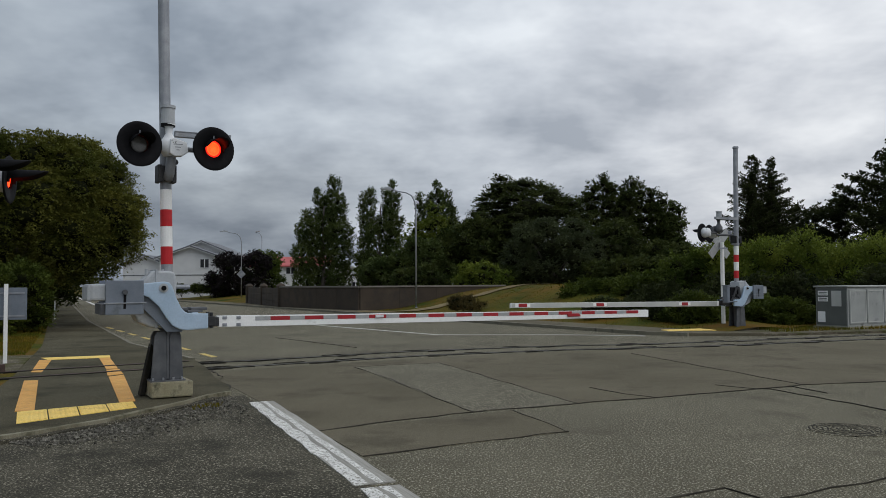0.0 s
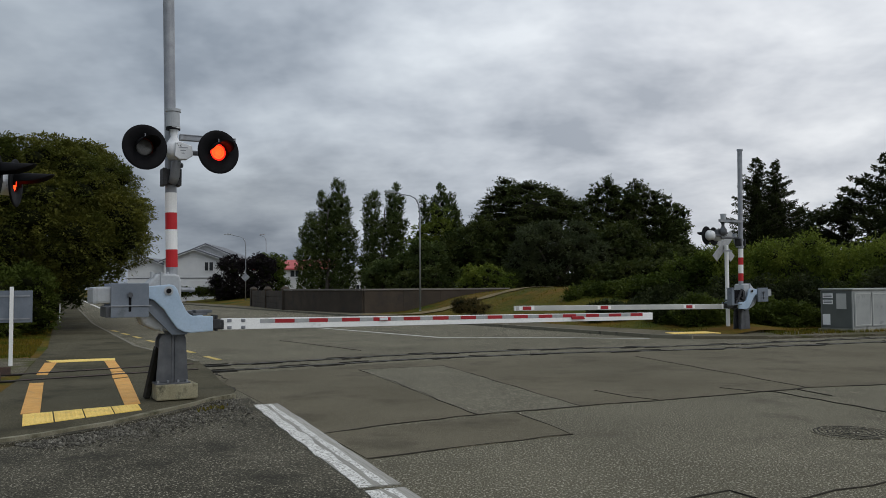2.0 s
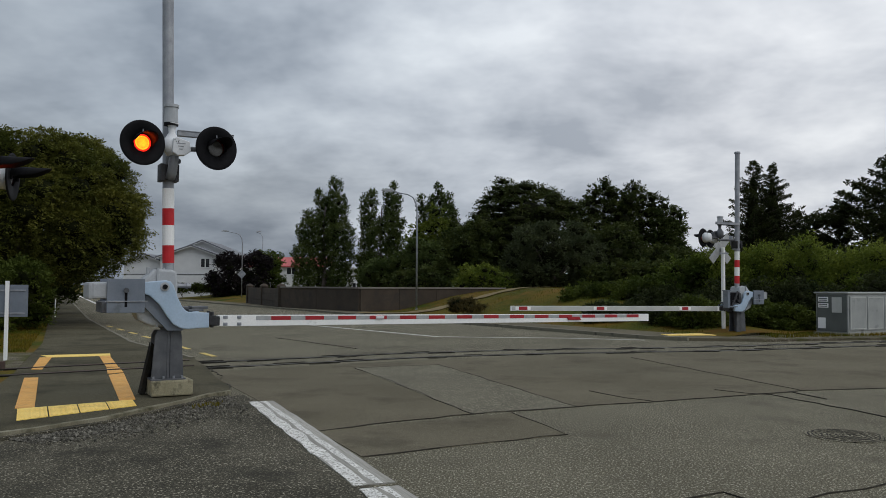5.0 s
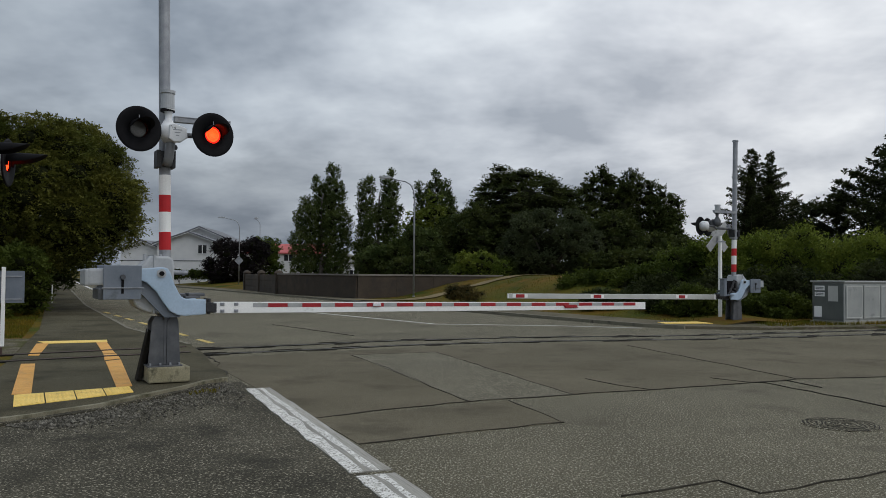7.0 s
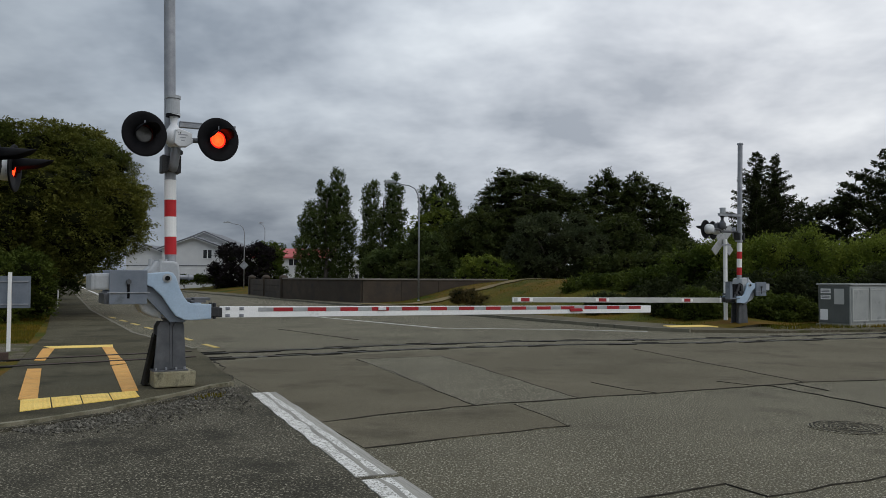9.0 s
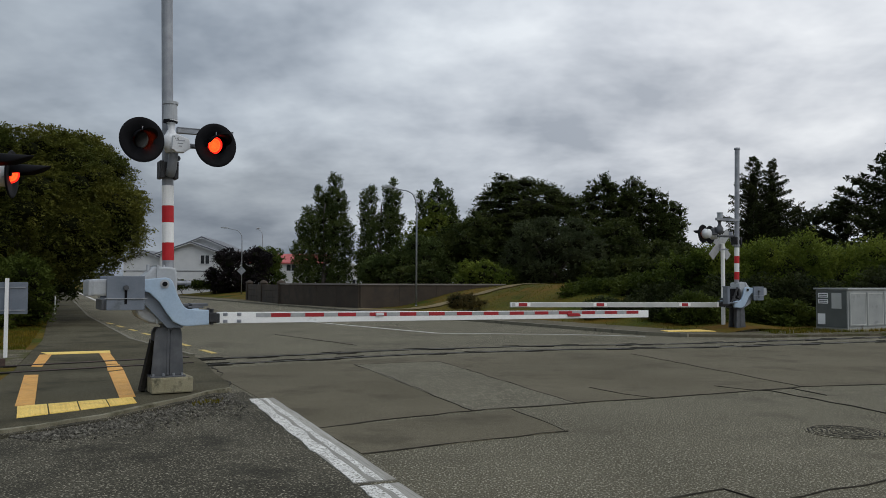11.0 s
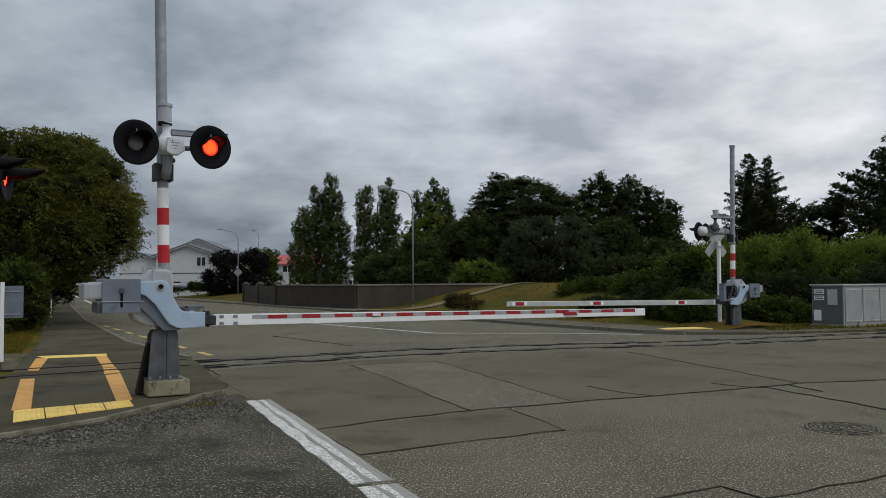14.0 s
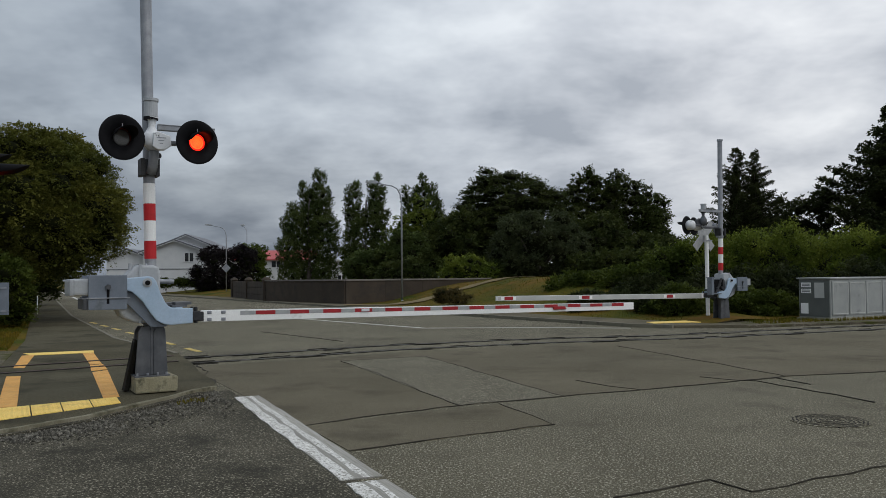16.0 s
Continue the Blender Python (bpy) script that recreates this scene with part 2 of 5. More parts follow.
WALL_WHITE = material("white_weatherboard", (0.56, 0.57, 0.58), (0.62, 0.63, 0.63), 0.7, 1, 30, 0.05, grit=0.05)
ROOF_GREY = material("grey_roof", (0.09, 0.095, 0.105), (0.13, 0.135, 0.15), 0.6, 1, 30, 0.1)
ROOF_RED = material("red_roof", (0.36, 0.06, 0.06), (0.45, 0.09, 0.08), 0.6, 1, 30, 0.1, grit=0.05)
DARK_GLASS = material("window_glass", (0.02, 0.022, 0.025), (0.035, 0.037, 0.04), 0.1, 3, 30, 0.0)
FENCE = material("brown_wall", (0.038, 0.028, 0.019), (0.062, 0.046, 0.032), 0.9, 0.8, 30, 0.3, stain=((0.03, 0.026, 0.022), 1.2, 0.5, 0.7))
FENCE_CAP = material("wall_capping", (0.16, 0.145, 0.125), (0.2, 0.185, 0.16), 0.9, 1, 30, 0.2)
CABINET = material("grey_cabinet_paint", (0.27, 0.285, 0.275), (0.33, 0.342, 0.33), 0.5, 2, 40, 0.05, stain=((0.13, 0.14, 0.14), 2.5, 0.58, 0.75), grit=0.05)
CABINET_SIDE = material("olive_grey_cabinet_paint", (0.085, 0.095, 0.09), (0.11, 0.12, 0.112), 0.5, 2, 40, 0.05, grit=0.05)


def foliage(name, dark, light):
    """Leaves: soft variation from leaf to leaf, a third of the light shines through."""
    m = material(name, dark, light, 0.7, 0.8, 3.0, 0.0, island=0.24, leaf=1.0, grit=0.1)
    n, link = m.node_tree.nodes, m.node_tree.links
    b = n["Principled BSDF"]
    through_leaf, both = n.new("ShaderNodeBsdfTranslucent"), n.new("ShaderNodeMixShader")
    link.new(b.inputs["Base Color"].links[0].from_socket, through_leaf.inputs[0])
    both.inputs[0].default_value = 0.3
    link.new(b.outputs[0], both.inputs[1]); link.new(through_leaf.outputs[0], both.inputs[2])
    link.new(both.outputs[0], n["Material Output"].inputs[0])
    return m


LEAF_BIG = foliage("warm_tree_leaves", (0.06, 0.076, 0.015), (0.145, 0.142, 0.028))
LEAF_HEDGE = foliage("hedge_leaves", (0.041, 0.060, 0.010), (0.093, 0.116, 0.019))
LEAF_POPLAR = foliage("poplar_leaves", (0.044, 0.066, 0.02), (0.098, 0.126, 0.036))
LEAF_DARK = foliage("dark_evergreen_leaves", (0.027, 0.042, 0.011), (0.070, 0.084, 0.022))
LEAF_GREY = foliage("grey_green_leaves", (0.042, 0.055, 0.025), (0.087, 0.104, 0.047))
LEAF_PURPLE = foliage("purple_black_leaves", (0.012, 0.010, 0.011), (0.028, 0.022, 0.022))
LEAF_BRIGHT = foliage("bright_green_leaves", (0.068, 0.104, 0.014), (0.190, 0.225, 0.036))
LEAF_MID = foliage("mid_green_leaves", (0.035, 0.060, 0.010), (0.100, 0.129, 0.021))
LEAF_PINE_AND_SHADE = foliage("conifer_needles_and_shrub_shade", (0.018, 0.027, 0.009), (0.045, 0.054, 0.016))
DRY_LEAF = foliage("dry_shrub_leaves", (0.06, 0.05, 0.018), (0.11, 0.085, 0.03))
# Near-black filler inside crowns: the shade between leaves put into colour.
CORE_SHADE = material("crown_core_shade", (0.010, 0.012, 0.004), (0.016, 0.019, 0.006), 1.0, 2, 20, 0.3, leaf=1.0)

# ---------------------------------------------------------------- mesh helpers


def part(name, bm, mat, parent=None, label="", smooth=False):
    me = bpy.data.meshes.new(name)
    bm.normal_update()
    bm.to_mesh(me)
    bm.free()
    for one in mat if isinstance(mat, (list, tuple)) else (mat,):
        me.materials.append(one)
    if smooth:
        for p in me.polygons:
            p.use_smooth = True
    ob = new(name, me)
    if parent is not None:
        ob.parent = parent
    if label:
        ob["label"] = label
    return ob


def thing(name, at, turn=0.0, label="", category="", group="", kind=""):
    e = new(name)
    e.empty_display_size = 0.2
    e.matrix_basis = pose(*at, 0, 0, turn)
    return tagged(e, label, category, group, kind)


def box(bm, x0, x1, y0, y1, z0, z1, bevel=0.0, m=None):
    r = bmesh.ops.create_cube(bm, size=1.0)
    vs = r["verts"]
    for v in vs:
        v.co = Vector((x0 + (v.co.x + 0.5) * (x1 - x0), y0 + (v.co.y + 0.5) * (y1 - y0), z0 + (v.co.z + 0.5) * (z1 - z0)))
    if m is not None:
        bmesh.ops.transform(bm, matrix=m, verts=vs)
    if bevel:
        es = {e for v in vs for e in v.link_edges}
        bmesh.ops.bevel(bm, geom=list(es), offset=bevel, segments=2, affect="EDGES", profile=0.6)
    return bm


def rod(bm, a, b, r0, r1=None, seg=16):
    a, b = Vector(a), Vector(b)
    d = b - a
    m = Matrix.Translation((a + b) / 2) @ d.to_track_quat("Z", "Y").to_matrix().to_4x4()
    bmesh.ops.create_cone(bm, cap_ends=True, segments=seg, radius1=r0, radius2=r0 if r1 is None else r1, depth=d.length, matrix=m)
    return bm


def prism(bm, outline, y0, y1, bevel=0.0):
    """An outline in x and z, drawn out from y0 to y1."""
    front = [bm.verts.new((x, y0, z)) for x, z in outline]
    back = [bm.verts.new((x, y1, z)) for x, z in outline]
    n = len(outline)
    fs = [bm.faces.new(front), bm.faces.new(back[::-1])]
    for i in range(n):
        fs.append(bm.faces.new((front[i], back[i], back[(i + 1) % n], front[(i + 1) % n])))
    bmesh.ops.recalc_face_normals(bm, faces=fs)
    if bevel:
        es = {e for f in fs[:2] for e in f.edges}
        bmesh.ops.bevel(bm, geom=list(es), offset=bevel, segments=2, affect="EDGES", profile=0.6)
    return bm


def slab(bm, outline, z0, z1):
    """A flat piece with an outline in x and y."""
    top = [bm.verts.new((x, y, z1)) for x, y in outline]
    low = [bm.verts.new((x, y, z0)) for x, y in outline]
    n = len(outline)
    fs = [bm.faces.new(top), bm.faces.new(low[::-1])]
    for i in range(n):
        fs.append(bm.faces.new((low[i], low[(i + 1) % n], top[(i + 1) % n], top[i])))
    bmesh.ops.recalc_face_normals(bm, faces=fs)
    bmesh.ops.triangulate(bm, faces=fs[:2])
    return bm


def lathe(bm, profile, seg=24, m=None):
    """Rings of (radius, z), closed at both ends."""
    rings = []
    for r, z in profile:
        rings.append([bm.verts.new((r * math.cos(2 * math.pi * i / seg), r * math.sin(2 * math.pi * i / seg), z)) for i in range(seg)])
    for a, b in zip(rings, rings[1:]):
        for i in range(seg):
            bm.faces.new((a[i], a[(i + 1) % seg], b[(i + 1) % seg], b[i]))
    bm.faces.new(rings[0][::-1])
    bm.faces.new(rings[-1])
    if m is not None:
        bmesh.ops.transform(bm, matrix=m, verts=[v for ring in rings for v in ring])
    return bm


def tube(bm, pts, r, seg=10, r_end=None):
    pts = [Vector(p) for p in pts]
    rings = []
    for i, p in enumerate(pts):
        d = (pts[min(i + 1, len(pts) - 1)] - pts[max(i - 1, 0)]).normalized()
        q = d.to_track_quat("Z", "Y")
        k = i / (len(pts) - 1)
        rr = r if r_end is None else r + (r_end - r) * k
        rings.append([bm.verts.new(p + q @ Vector((rr * math.cos(2 * math.pi * j / seg), rr * math.sin(2 * math.pi * j / seg), 0))) for j in range(seg)])
    for a, b in zip(rings, rings[1:]):
        for j in range(seg):
            bm.faces.new((a[j], a[(j + 1) % seg], b[(j + 1) % seg], b[j]))
    bm.faces.new(rings[0][::-1])
    bm.faces.new(rings[-1])
    return bm


def ribbon(bm, pts, width, z0, z1, wobble=0.0, seed=1):
    """A thin strip along a path in x and y, with an uneven edge."""
    rng = random.Random(seed)
    fine = []
    for (ax, ay), (bx, by) in zip(pts, pts[1:]):
        n = max(1, int(math.hypot(bx - ax, by - ay) / 0.25)) if wobble else 1
        for i in range(n):
            k = i / n
            fine.append(Vector((ax + (bx - ax) * k, ay + (by - ay) * k, 0)))
    fine.append(Vector((*pts[-1], 0)))
    rows = []
    for i, p in enumerate(fine):
        d = (fine[min(i + 1, len(fine) - 1)] - fine[max(i - 1, 0)]).normalized()
        s = Vector((-d.y, d.x, 0))
        w = width * (1 + wobble * rng.uniform(-1, 1)) / 2
        c = p + s * (wobble * 0.03 * rng.uniform(-1, 1))
        rows.append([bm.verts.new(c + s * w + Vector((0, 0, z))) for z in (z0, z1)] + [bm.verts.new(c - s * w + Vector((0, 0, z))) for z in (z1, z0)])
    for a, b in zip(rows, rows[1:]):
        for j in range(3):
            bm.faces.new((a[j], b[j], b[j + 1], a[j + 1]))
    bm.faces.new(rows[0])
    bm.faces.new(rows[-1][::-1])
    bmesh.ops.recalc_face_normals(bm, faces=bm.faces[:])
    return bm


YAW = 29.0

# ---------------------------------------------------------------- ground
KR, UR = Vector((5.74, 22.65, 0)), Vector((-0.503, 0.864, 0))
VR = Vector((0.864, 0.503, 0))


def along(p, u, d, v=None, s=0.0):
    q = p + u * d + (v * s if v is not None else Vector())
    return (q.x, q.y)


LEFT_KERB = [(-12.5, -3.4), (-7.0, 4.0), (-4.13, 7.63), (-3.93, 7.86), (-3.75, 8.17), (-3.54, 8.50), (-3.33, 9.19), (-3.10, 9.85), (-2.96, 10.42), (-2.80, 10.70), (-2.95, 11.25), (-3.46, 12.37), (-4.02, 13.84), (-4.8, 15.6), (-7.55, 19.75), (-14.1, 32.4), (-28.6, 62.7)]
LEFT_FAR = (-70.0, 150.0)
PATH_LEFT = [(-62.5, 131.0), (-41.0, 85.7), (-18.0, 37.3), (-12.35, 25.36), (-9.45, 19.23), (-7.62, 14.9), (-6.6, 12.5), (-5.9, 10.6), (-6.6, 8.0), (-9.5, 4.0), (-15.5, -3.4)]

bm = bmesh.new()
bmesh.ops.create_grid(bm, x_segments=40, y_segments=40, size=1500)
tagged(part("ground", bm, GRASS), "dry grass ground out to the horizon", "ground", kind="structure").location.z = -0.06

bm = bmesh.new()
slab(bm, [(-70, -30), (90, -30), (90, 51.5), (13.2, 23.1), (8.6, 21.75), (6.5, 22.0), along(KR, UR, 0)] + [(-66.0, 150.0), LEFT_FAR] + LEFT_KERB[::-1], -0.3, 0.0)
tagged(part("road", bm, ASPHALT), "grey worn asphalt road through the crossing", "road", kind="structure")

bm = bmesh.new()
slab(bm, LEFT_KERB + [LEFT_FAR] + PATH_LEFT, -0.2, 0.06)
tagged(part("footpath", bm, FOOTPATH), "brown-grey asphalt footpath beside the road", "footpath", kind="structure")

bm = bmesh.new()
slab(bm, PATH_LEFT[::-1] + [(-120, 131), (-120, -3.4)], -0.2, 0.045)
tagged(part("verge", bm, GRASS), "dry grass verge beside the footpath", "verge", kind="structure")


def bank_height(x, y):
    s = (Vector((x, y, 0)) - KR).dot(VR)
    d = (Vector((x, y, 0)) - KR).dot(UR)
    toe = min(max((s - 1.9) / 6.0, 0), 1)
    toe = toe * toe * (3 - 2 * toe)
    k = min(max((x + 5.2) / 9.5, 0), 1)
    k = 0.65 * k + 0.35 * k * k * (3 - 2 * k)
    fall = 1 - min(max((s - 9) / 8, 0), 1) * 0.5
    far = min(max((d - 30) / 26, 0), 1) * min(max((s - 2.4) / 9, 0), 1) * (1.0 if x < -8 else max(0.0, 1 - (x + 8) / 4))
    right = 1 - min(max((x - 6.5) / 4, 0), 1)
    return 0.06 + 1.32 * toe * k * fall * max(right, 0.05) + 1.0 * far + 0.05 * noise.noise(Vector((x * 0.6, y * 0.6, 0)))


bm = bmesh.new()
grid = {}
for i in range(0, 75):
    for j in range(0, 62):
        p = KR + UR * (-0.8 + j * 1.2 if j < 50 else 59.2 + (j - 50) * 6) + VR * (1.7 + i * 0.4 if i < 60 else 25.7 + (i - 60) * 5)
        grid[i, j] = bm.verts.new((p.x, p.y, bank_height(p.x, p.y)))
for i in range(74):
    for j in range(61):
        bm.faces.new((grid[i, j], grid[i + 1, j], grid[i + 1, j + 1], grid[i, j + 1]))
bmesh.ops.recalc_face_normals(bm, faces=bm.faces[:])
tagged(part("grass_bank", bm, GRASS, smooth=True), "dry yellow-green grass bank beyond the kerb", "grass bank", kind="structure")

bm = bmesh.new()
rows = []
for i in range(41):
    q = i / 40
    x, y = -4.2 + 13.2 * q, 40.2 + 1.8 * q + 0.5 * math.sin(q * 5)
    w = 0.62 + 0.14 * math.sin(i * 1.7) + 0.1 * math.sin(i * 0.6)
    rows.append([bm.verts.new((x, y + o, bank_height(x, y + o) + 0.045)) for o in (-w, 0, w)])
for a, b in zip(rows, rows[1:]):
    for j in range(2):
        bm.faces.new((a[j], b[j], b[j + 1], a[j + 1]))
bmesh.ops.recalc_face_normals(bm, faces=bm.faces[:])
tagged(part("dirt_track", bm, TRACK), "narrow tan dirt track over the bank", "track", kind="structure")
bm = bmesh.new()
slab(bm, [(8.6, 21.9), (13.2, 23.25), (90, 51.6), (90, 75), along(KR, UR, -0.4, VR, 40), along(KR, UR, -0.4, VR, 1.95)], -0.2, 0.055)
tagged(part("verge", bm, GRAVEL), "gravel verge with dry grass beside the tracks", "verge", kind="structure")
bm = bmesh.new()
slab(bm, [along(KR, UR, 0), along(KR, UR, 120), along(KR, UR, 120, VR, 1.9), along(KR, UR, -0.5, VR, 1.9), (8.6, 21.9), (6.6, 22.05)], -0.2, 0.075)
tagged(part("pavement", bm, SLAB), "grey footpath along the far kerb", "pavement", kind="structure")
bm = bmesh.new()
ribbon(bm, [(6.6, 21.98), along(KR, UR, 0, VR, -0.06), along(KR, UR, 120, VR, -0.06)], 0.14, -0.1, 0.10)
tagged(part("kerb", bm, OLD_KERB), "low dark concrete kerb", "kerb", kind="structure")
bm = bmesh.new()
ribbon(bm, LEFT_KERB[:10], 0.075, -0.1, 0.068, 0.35, 4)
tagged(part("kerb", bm, KERB), "worn mossy concrete kerb edge round the corner", "kerb", kind="structure")

bm = bmesh.new()
ribbon(bm, LEFT_KERB[13:], 0.09, -0.1, 0.068, 0.3, 6)
tagged(part("kerb", bm, OLD_KERB), "worn concrete kerb along the side road", "kerb", kind="structure")

# dark strip over the lower half of the kerb face
bm = bmesh.new()
ribbon(bm, [(x + 0.06, y - 0.03) for x, y in LEFT_KERB[1:9]], 0.09, -0.05, 0.034, 0.5, 14)
tagged(part("gutter_dirt", bm, CHIPSEAL), "dark chipseal strip along the foot of the kerb", "dirt", kind="structure")

# road surfaces, laid a few millimetres over one another
def patch(name, outline, mat, z, label):
    bm = bmesh.new()
    slab(bm, outline, -0.02, z)
    return tagged(part(name, bm, mat), label, "road patch", kind="structure")


patch("crossing_slab", [(-2.7, 11.0), (-2.2, 10.0), (-1.24, 8.11), (-0.75, 8.53), (0.32, 9.23), (1.59, 9.84), (2.8, 10.37), (5.04, 11.47), (6.51, 11.83), (9.5, 12.7), (16, 14.4), (24, 22), (12.4, 20.5), (8.2, 19.0), (2.7, 17.3), (-0.5, 15.9), (-4.0, 13.6)], SLAB, 0.004, "smooth brown-grey asphalt between stop line and rails")
patch("asphalt_patch", [(-1.55, 14.32), (-0.06, 14.94), (1.59, 9.84), (0.32, 9.23)], GREYPATCH, 0.008, "grey chip-sealed repair strip in the road")
patch("asphalt_patch", [(-1.24, 8.11), (0.80, 9.34), (1.21, 8.0), (-0.69, 6.92)], SLAB, 0.006, "smooth brown rectangular repair in the road")
patch("chipseal_patch", [(-2.62, 10.75), (-2.30, 10.05), (-0.35, 5.5), (1.2, 1.5), (-2, -6), (-9.0, -0.8), (-6.0, 4.9), (-4.0, 7.55), (-3.6, 8.2), (-3.28, 9.05), (-3.02, 9.85), (-2.86, 10.5)], CHIPSEAL, 0.004, "dark coarse chipseal at the corner")


def marking(name, pts, width, mat, z, label, wob=0.0):
    bm = bmesh.new()
    ribbon(bm, pts, width, -0.01, z, wob, 3)
    return tagged(part(name, bm, mat), label, "road marking", kind="structure")


for a, b in (((-2.26, 10.13), (-0.50, 5.96)), ((-0.46, 5.86), (0.92, 2.61))):
    marking("road_marking", [a, b], 0.31, ROAD_WHITE, 0.0098, "worn broad white painted line", 0.06)
    # thicker paint that is left between the wheel paths
    for k, (o, w) in enumerate(((-0.095, 0.12), (0.035, 0.06))):
        bm = bmesh.new()
        ribbon(bm, [(a[0] + 0.921 * o, a[1] + 0.389 * o), (b[0] + 0.921 * o, b[1] + 0.389 * o)], w, -0.01, 0.0106 + k * 0.0004, 0.28, 21 + k)
        tagged(part("road_marking", bm, LINE_WHITE), "thicker white paint left on the broad line", "road marking", kind="structure")
marking("road_marking", [(-18.0, 47.6), (-4.8, 29.57), (-0.15, 23.23)], 0.12, EDGE_WHITE, 0.006, "thin white edge line")
marking("road_marking", [(-0.15, 23.23), (3.42, 22.88), (5.5, 22.2)], 0.09, EDGE_WHITE, 0.006, "thin faded white edge line")
marking("road_marking", [(-24.7, 58.3), (-45.7, 102.0)], 0.22, EDGE_WHITE, 0.008, "white edge line up the side road")
for i in range(7):
    a = Vector((-4.63, 16.5, 0)) + Vector((-0.51, 0.86, 0)) * (i * 2.15)
    b = a + Vector((-0.5, 0.82, 0)) * 1.0
    marking("road_marking", [(a.x, a.y), (b.x, b.y)], 0.12, YELLOW_MARK, 0.007, "faded yellow dash beside the kerb")

for pts, w in (
        ([(-1.55, 14.32), (-0.72, 12.2), (-0.18, 10.65), (0.32, 9.23)], 0.035), ([(-0.06, 14.94), (0.8, 12.3), (1.59, 9.84)], 0.045), ([(-1.55, 14.32), (-0.06, 14.94)], 0.035),
        ([(-1.24, 8.11), (-0.75, 8.53), (0.32, 9.23), (0.86, 9.49), (1.59, 9.84), (2.8, 10.37), (4.0, 10.92), (5.04, 11.47), (6.51, 11.83), (9.5, 12.7)], 0.05),
        ([(0.8, 9.34), (1.21, 8.0)], 0.035), ([(-0.69, 6.92), (-0.08, 7.28), (1.21, 8.0)], 0.03),
        ([(3.86, 16.69), (4.25, 14.93), (4.66, 13.23), (5.04, 11.47)], 0.035), ([(3.84, 11.53), (4.16, 11.13), (4.42, 11.03), (4.73, 10.0), (5.0, 9.1)], 0.04), ([(4.83, 11.38), (4.97, 10.6)], 0.03),
        ([(1.18, 5.37), (1.71, 5.64), (1.97, 5.78), (2.14, 5.45), (2.71, 5.75), (3.31, 6.05), (5.2, 6.9)], 0.024),
        ([(2.04, 11.33), (2.35, 10.64), (2.67, 10.3)], 0.03),
        ([(-3.0, 11.3), (-3.1, 11.8), (-3.35, 12.2), (-3.5, 12.9), (-3.95, 13.9)], 0.10),
        ([(-4.59, 22.38), (-1.98, 18.7)], 0.04)):
    bm = bmesh.new()
    ribbon(bm, pts, w * 0.36, -0.01, 0.0115, 0.95, 7)
    tagged(part("tar_seam", bm, SEAM), "dark crack line in the asphalt", "road crack", kind="structure")


# railway: two rails let into the road
RAIL_PTS = [(-40, -6.0), (-6.65, 12.35), (-4.7, 13.75), (-2.0, 15.45), (-0.57, 16.4), (2.4, 17.6), (4.5, 18.1), (6.5, 18.6), (9.1, 19.7), (11.15, 20.55), (60, 41)]


def rail_line(offset):
    return [(x - 0.36 * offset, y + 0.93 * offset) for x, y in RAIL_PTS]


PATH_RAIL = [(-9.0, 11.06), (-6.65, 12.35), (-4.7, 13.75), (-4.3, 14.03)]


def broken(line, rng, longest, gap):
    """Pieces of a line, with gaps between them."""
    out, piece, left = [], [line[0]], rng.uniform(0.4, longest)
    for (ax, ay), (bx, by) in zip(line, line[1:]):
        n = max(1, int(math.hypot(bx - ax, by - ay) / 0.2))
        for i in range(1, n + 1):
            p = lerp((ax, ay), (bx, by), i / n)
            left -= 0.2
            if left > 0:
                piece.append(p)
            elif left < -gap * rng.random():
                if len(piece) > 1:
                    out.append(piece)
                piece, left = [p], rng.uniform(0.4, longest)
    if len(piece) > 1:
        out.append(piece)
    return out


def lerp(a, b, k):
    return (a[0] + (b[0] - a[0]) * k, a[1] + (b[1] - a[1]) * k)


for off in (0.0, 1.067):
    rng = random.Random(int(off * 10) + 3)
    bm = bmesh.new()
    ribbon(bm, rail_line(off), 0.06, -0.1, 0.0126)
    tagged(part("rail", bm, RAIL_TOP), "worn steel rail let into the road", "rail", group="rails of the track", kind="structure")
    bm = bmesh.new()
    ribbon(bm, [(x - 0.36 * off, y + 0.93 * off) for x, y in PATH_RAIL], 0.06, 0.0, 0.072)
    tagged(part("rail", bm, RUST), "rusty rail let into the footpath", "rail", group="rails of the track", kind="structure")
    for side in (0.075, -0.07):
        bm = bmesh.new()
        ribbon(bm, [(x - 0.36 * (off + side), y + 0.93 * (off + side)) for x, y in PATH_RAIL], 0.06, 0.0, 0.068, 0.4, 9)
        tagged(part("flangeway", bm, TAR), "dark groove beside the rail in the footpath", "rail groove", kind="structure")
    for side, w, longest, gap, top in ((0.075, 0.045, 40.0, 0.2, 0.0132), (-0.055, 0.024, 12.0, 0.8, 0.0136), (0.26, 0.018, 0.7, 5.0, 0.0124), (-0.22, 0.018, 0.8, 5.0, 0.0128)):
        bm = bmesh.new()
        o2 = off + side
        pts = [(-4.25 - 0.36 * o2, 14.06 + 0.93 * o2)] + [p for p in rail_line(o2) if p[0] > -4.3 and p[0] < 20] + [lerp(rail_line(off + side)[-2], rail_line(off + side)[-1], 0.3)]
        for k, piece in enumerate(broken(pts, rng, longest, gap)):
            ribbon(bm, piece, w, -0.02, top, 0.75, 5 + k)
        tagged(part("flangeway", bm, TAR), "ragged dark groove along the rail", "rail groove", kind="structure")
bm = bmesh.new()
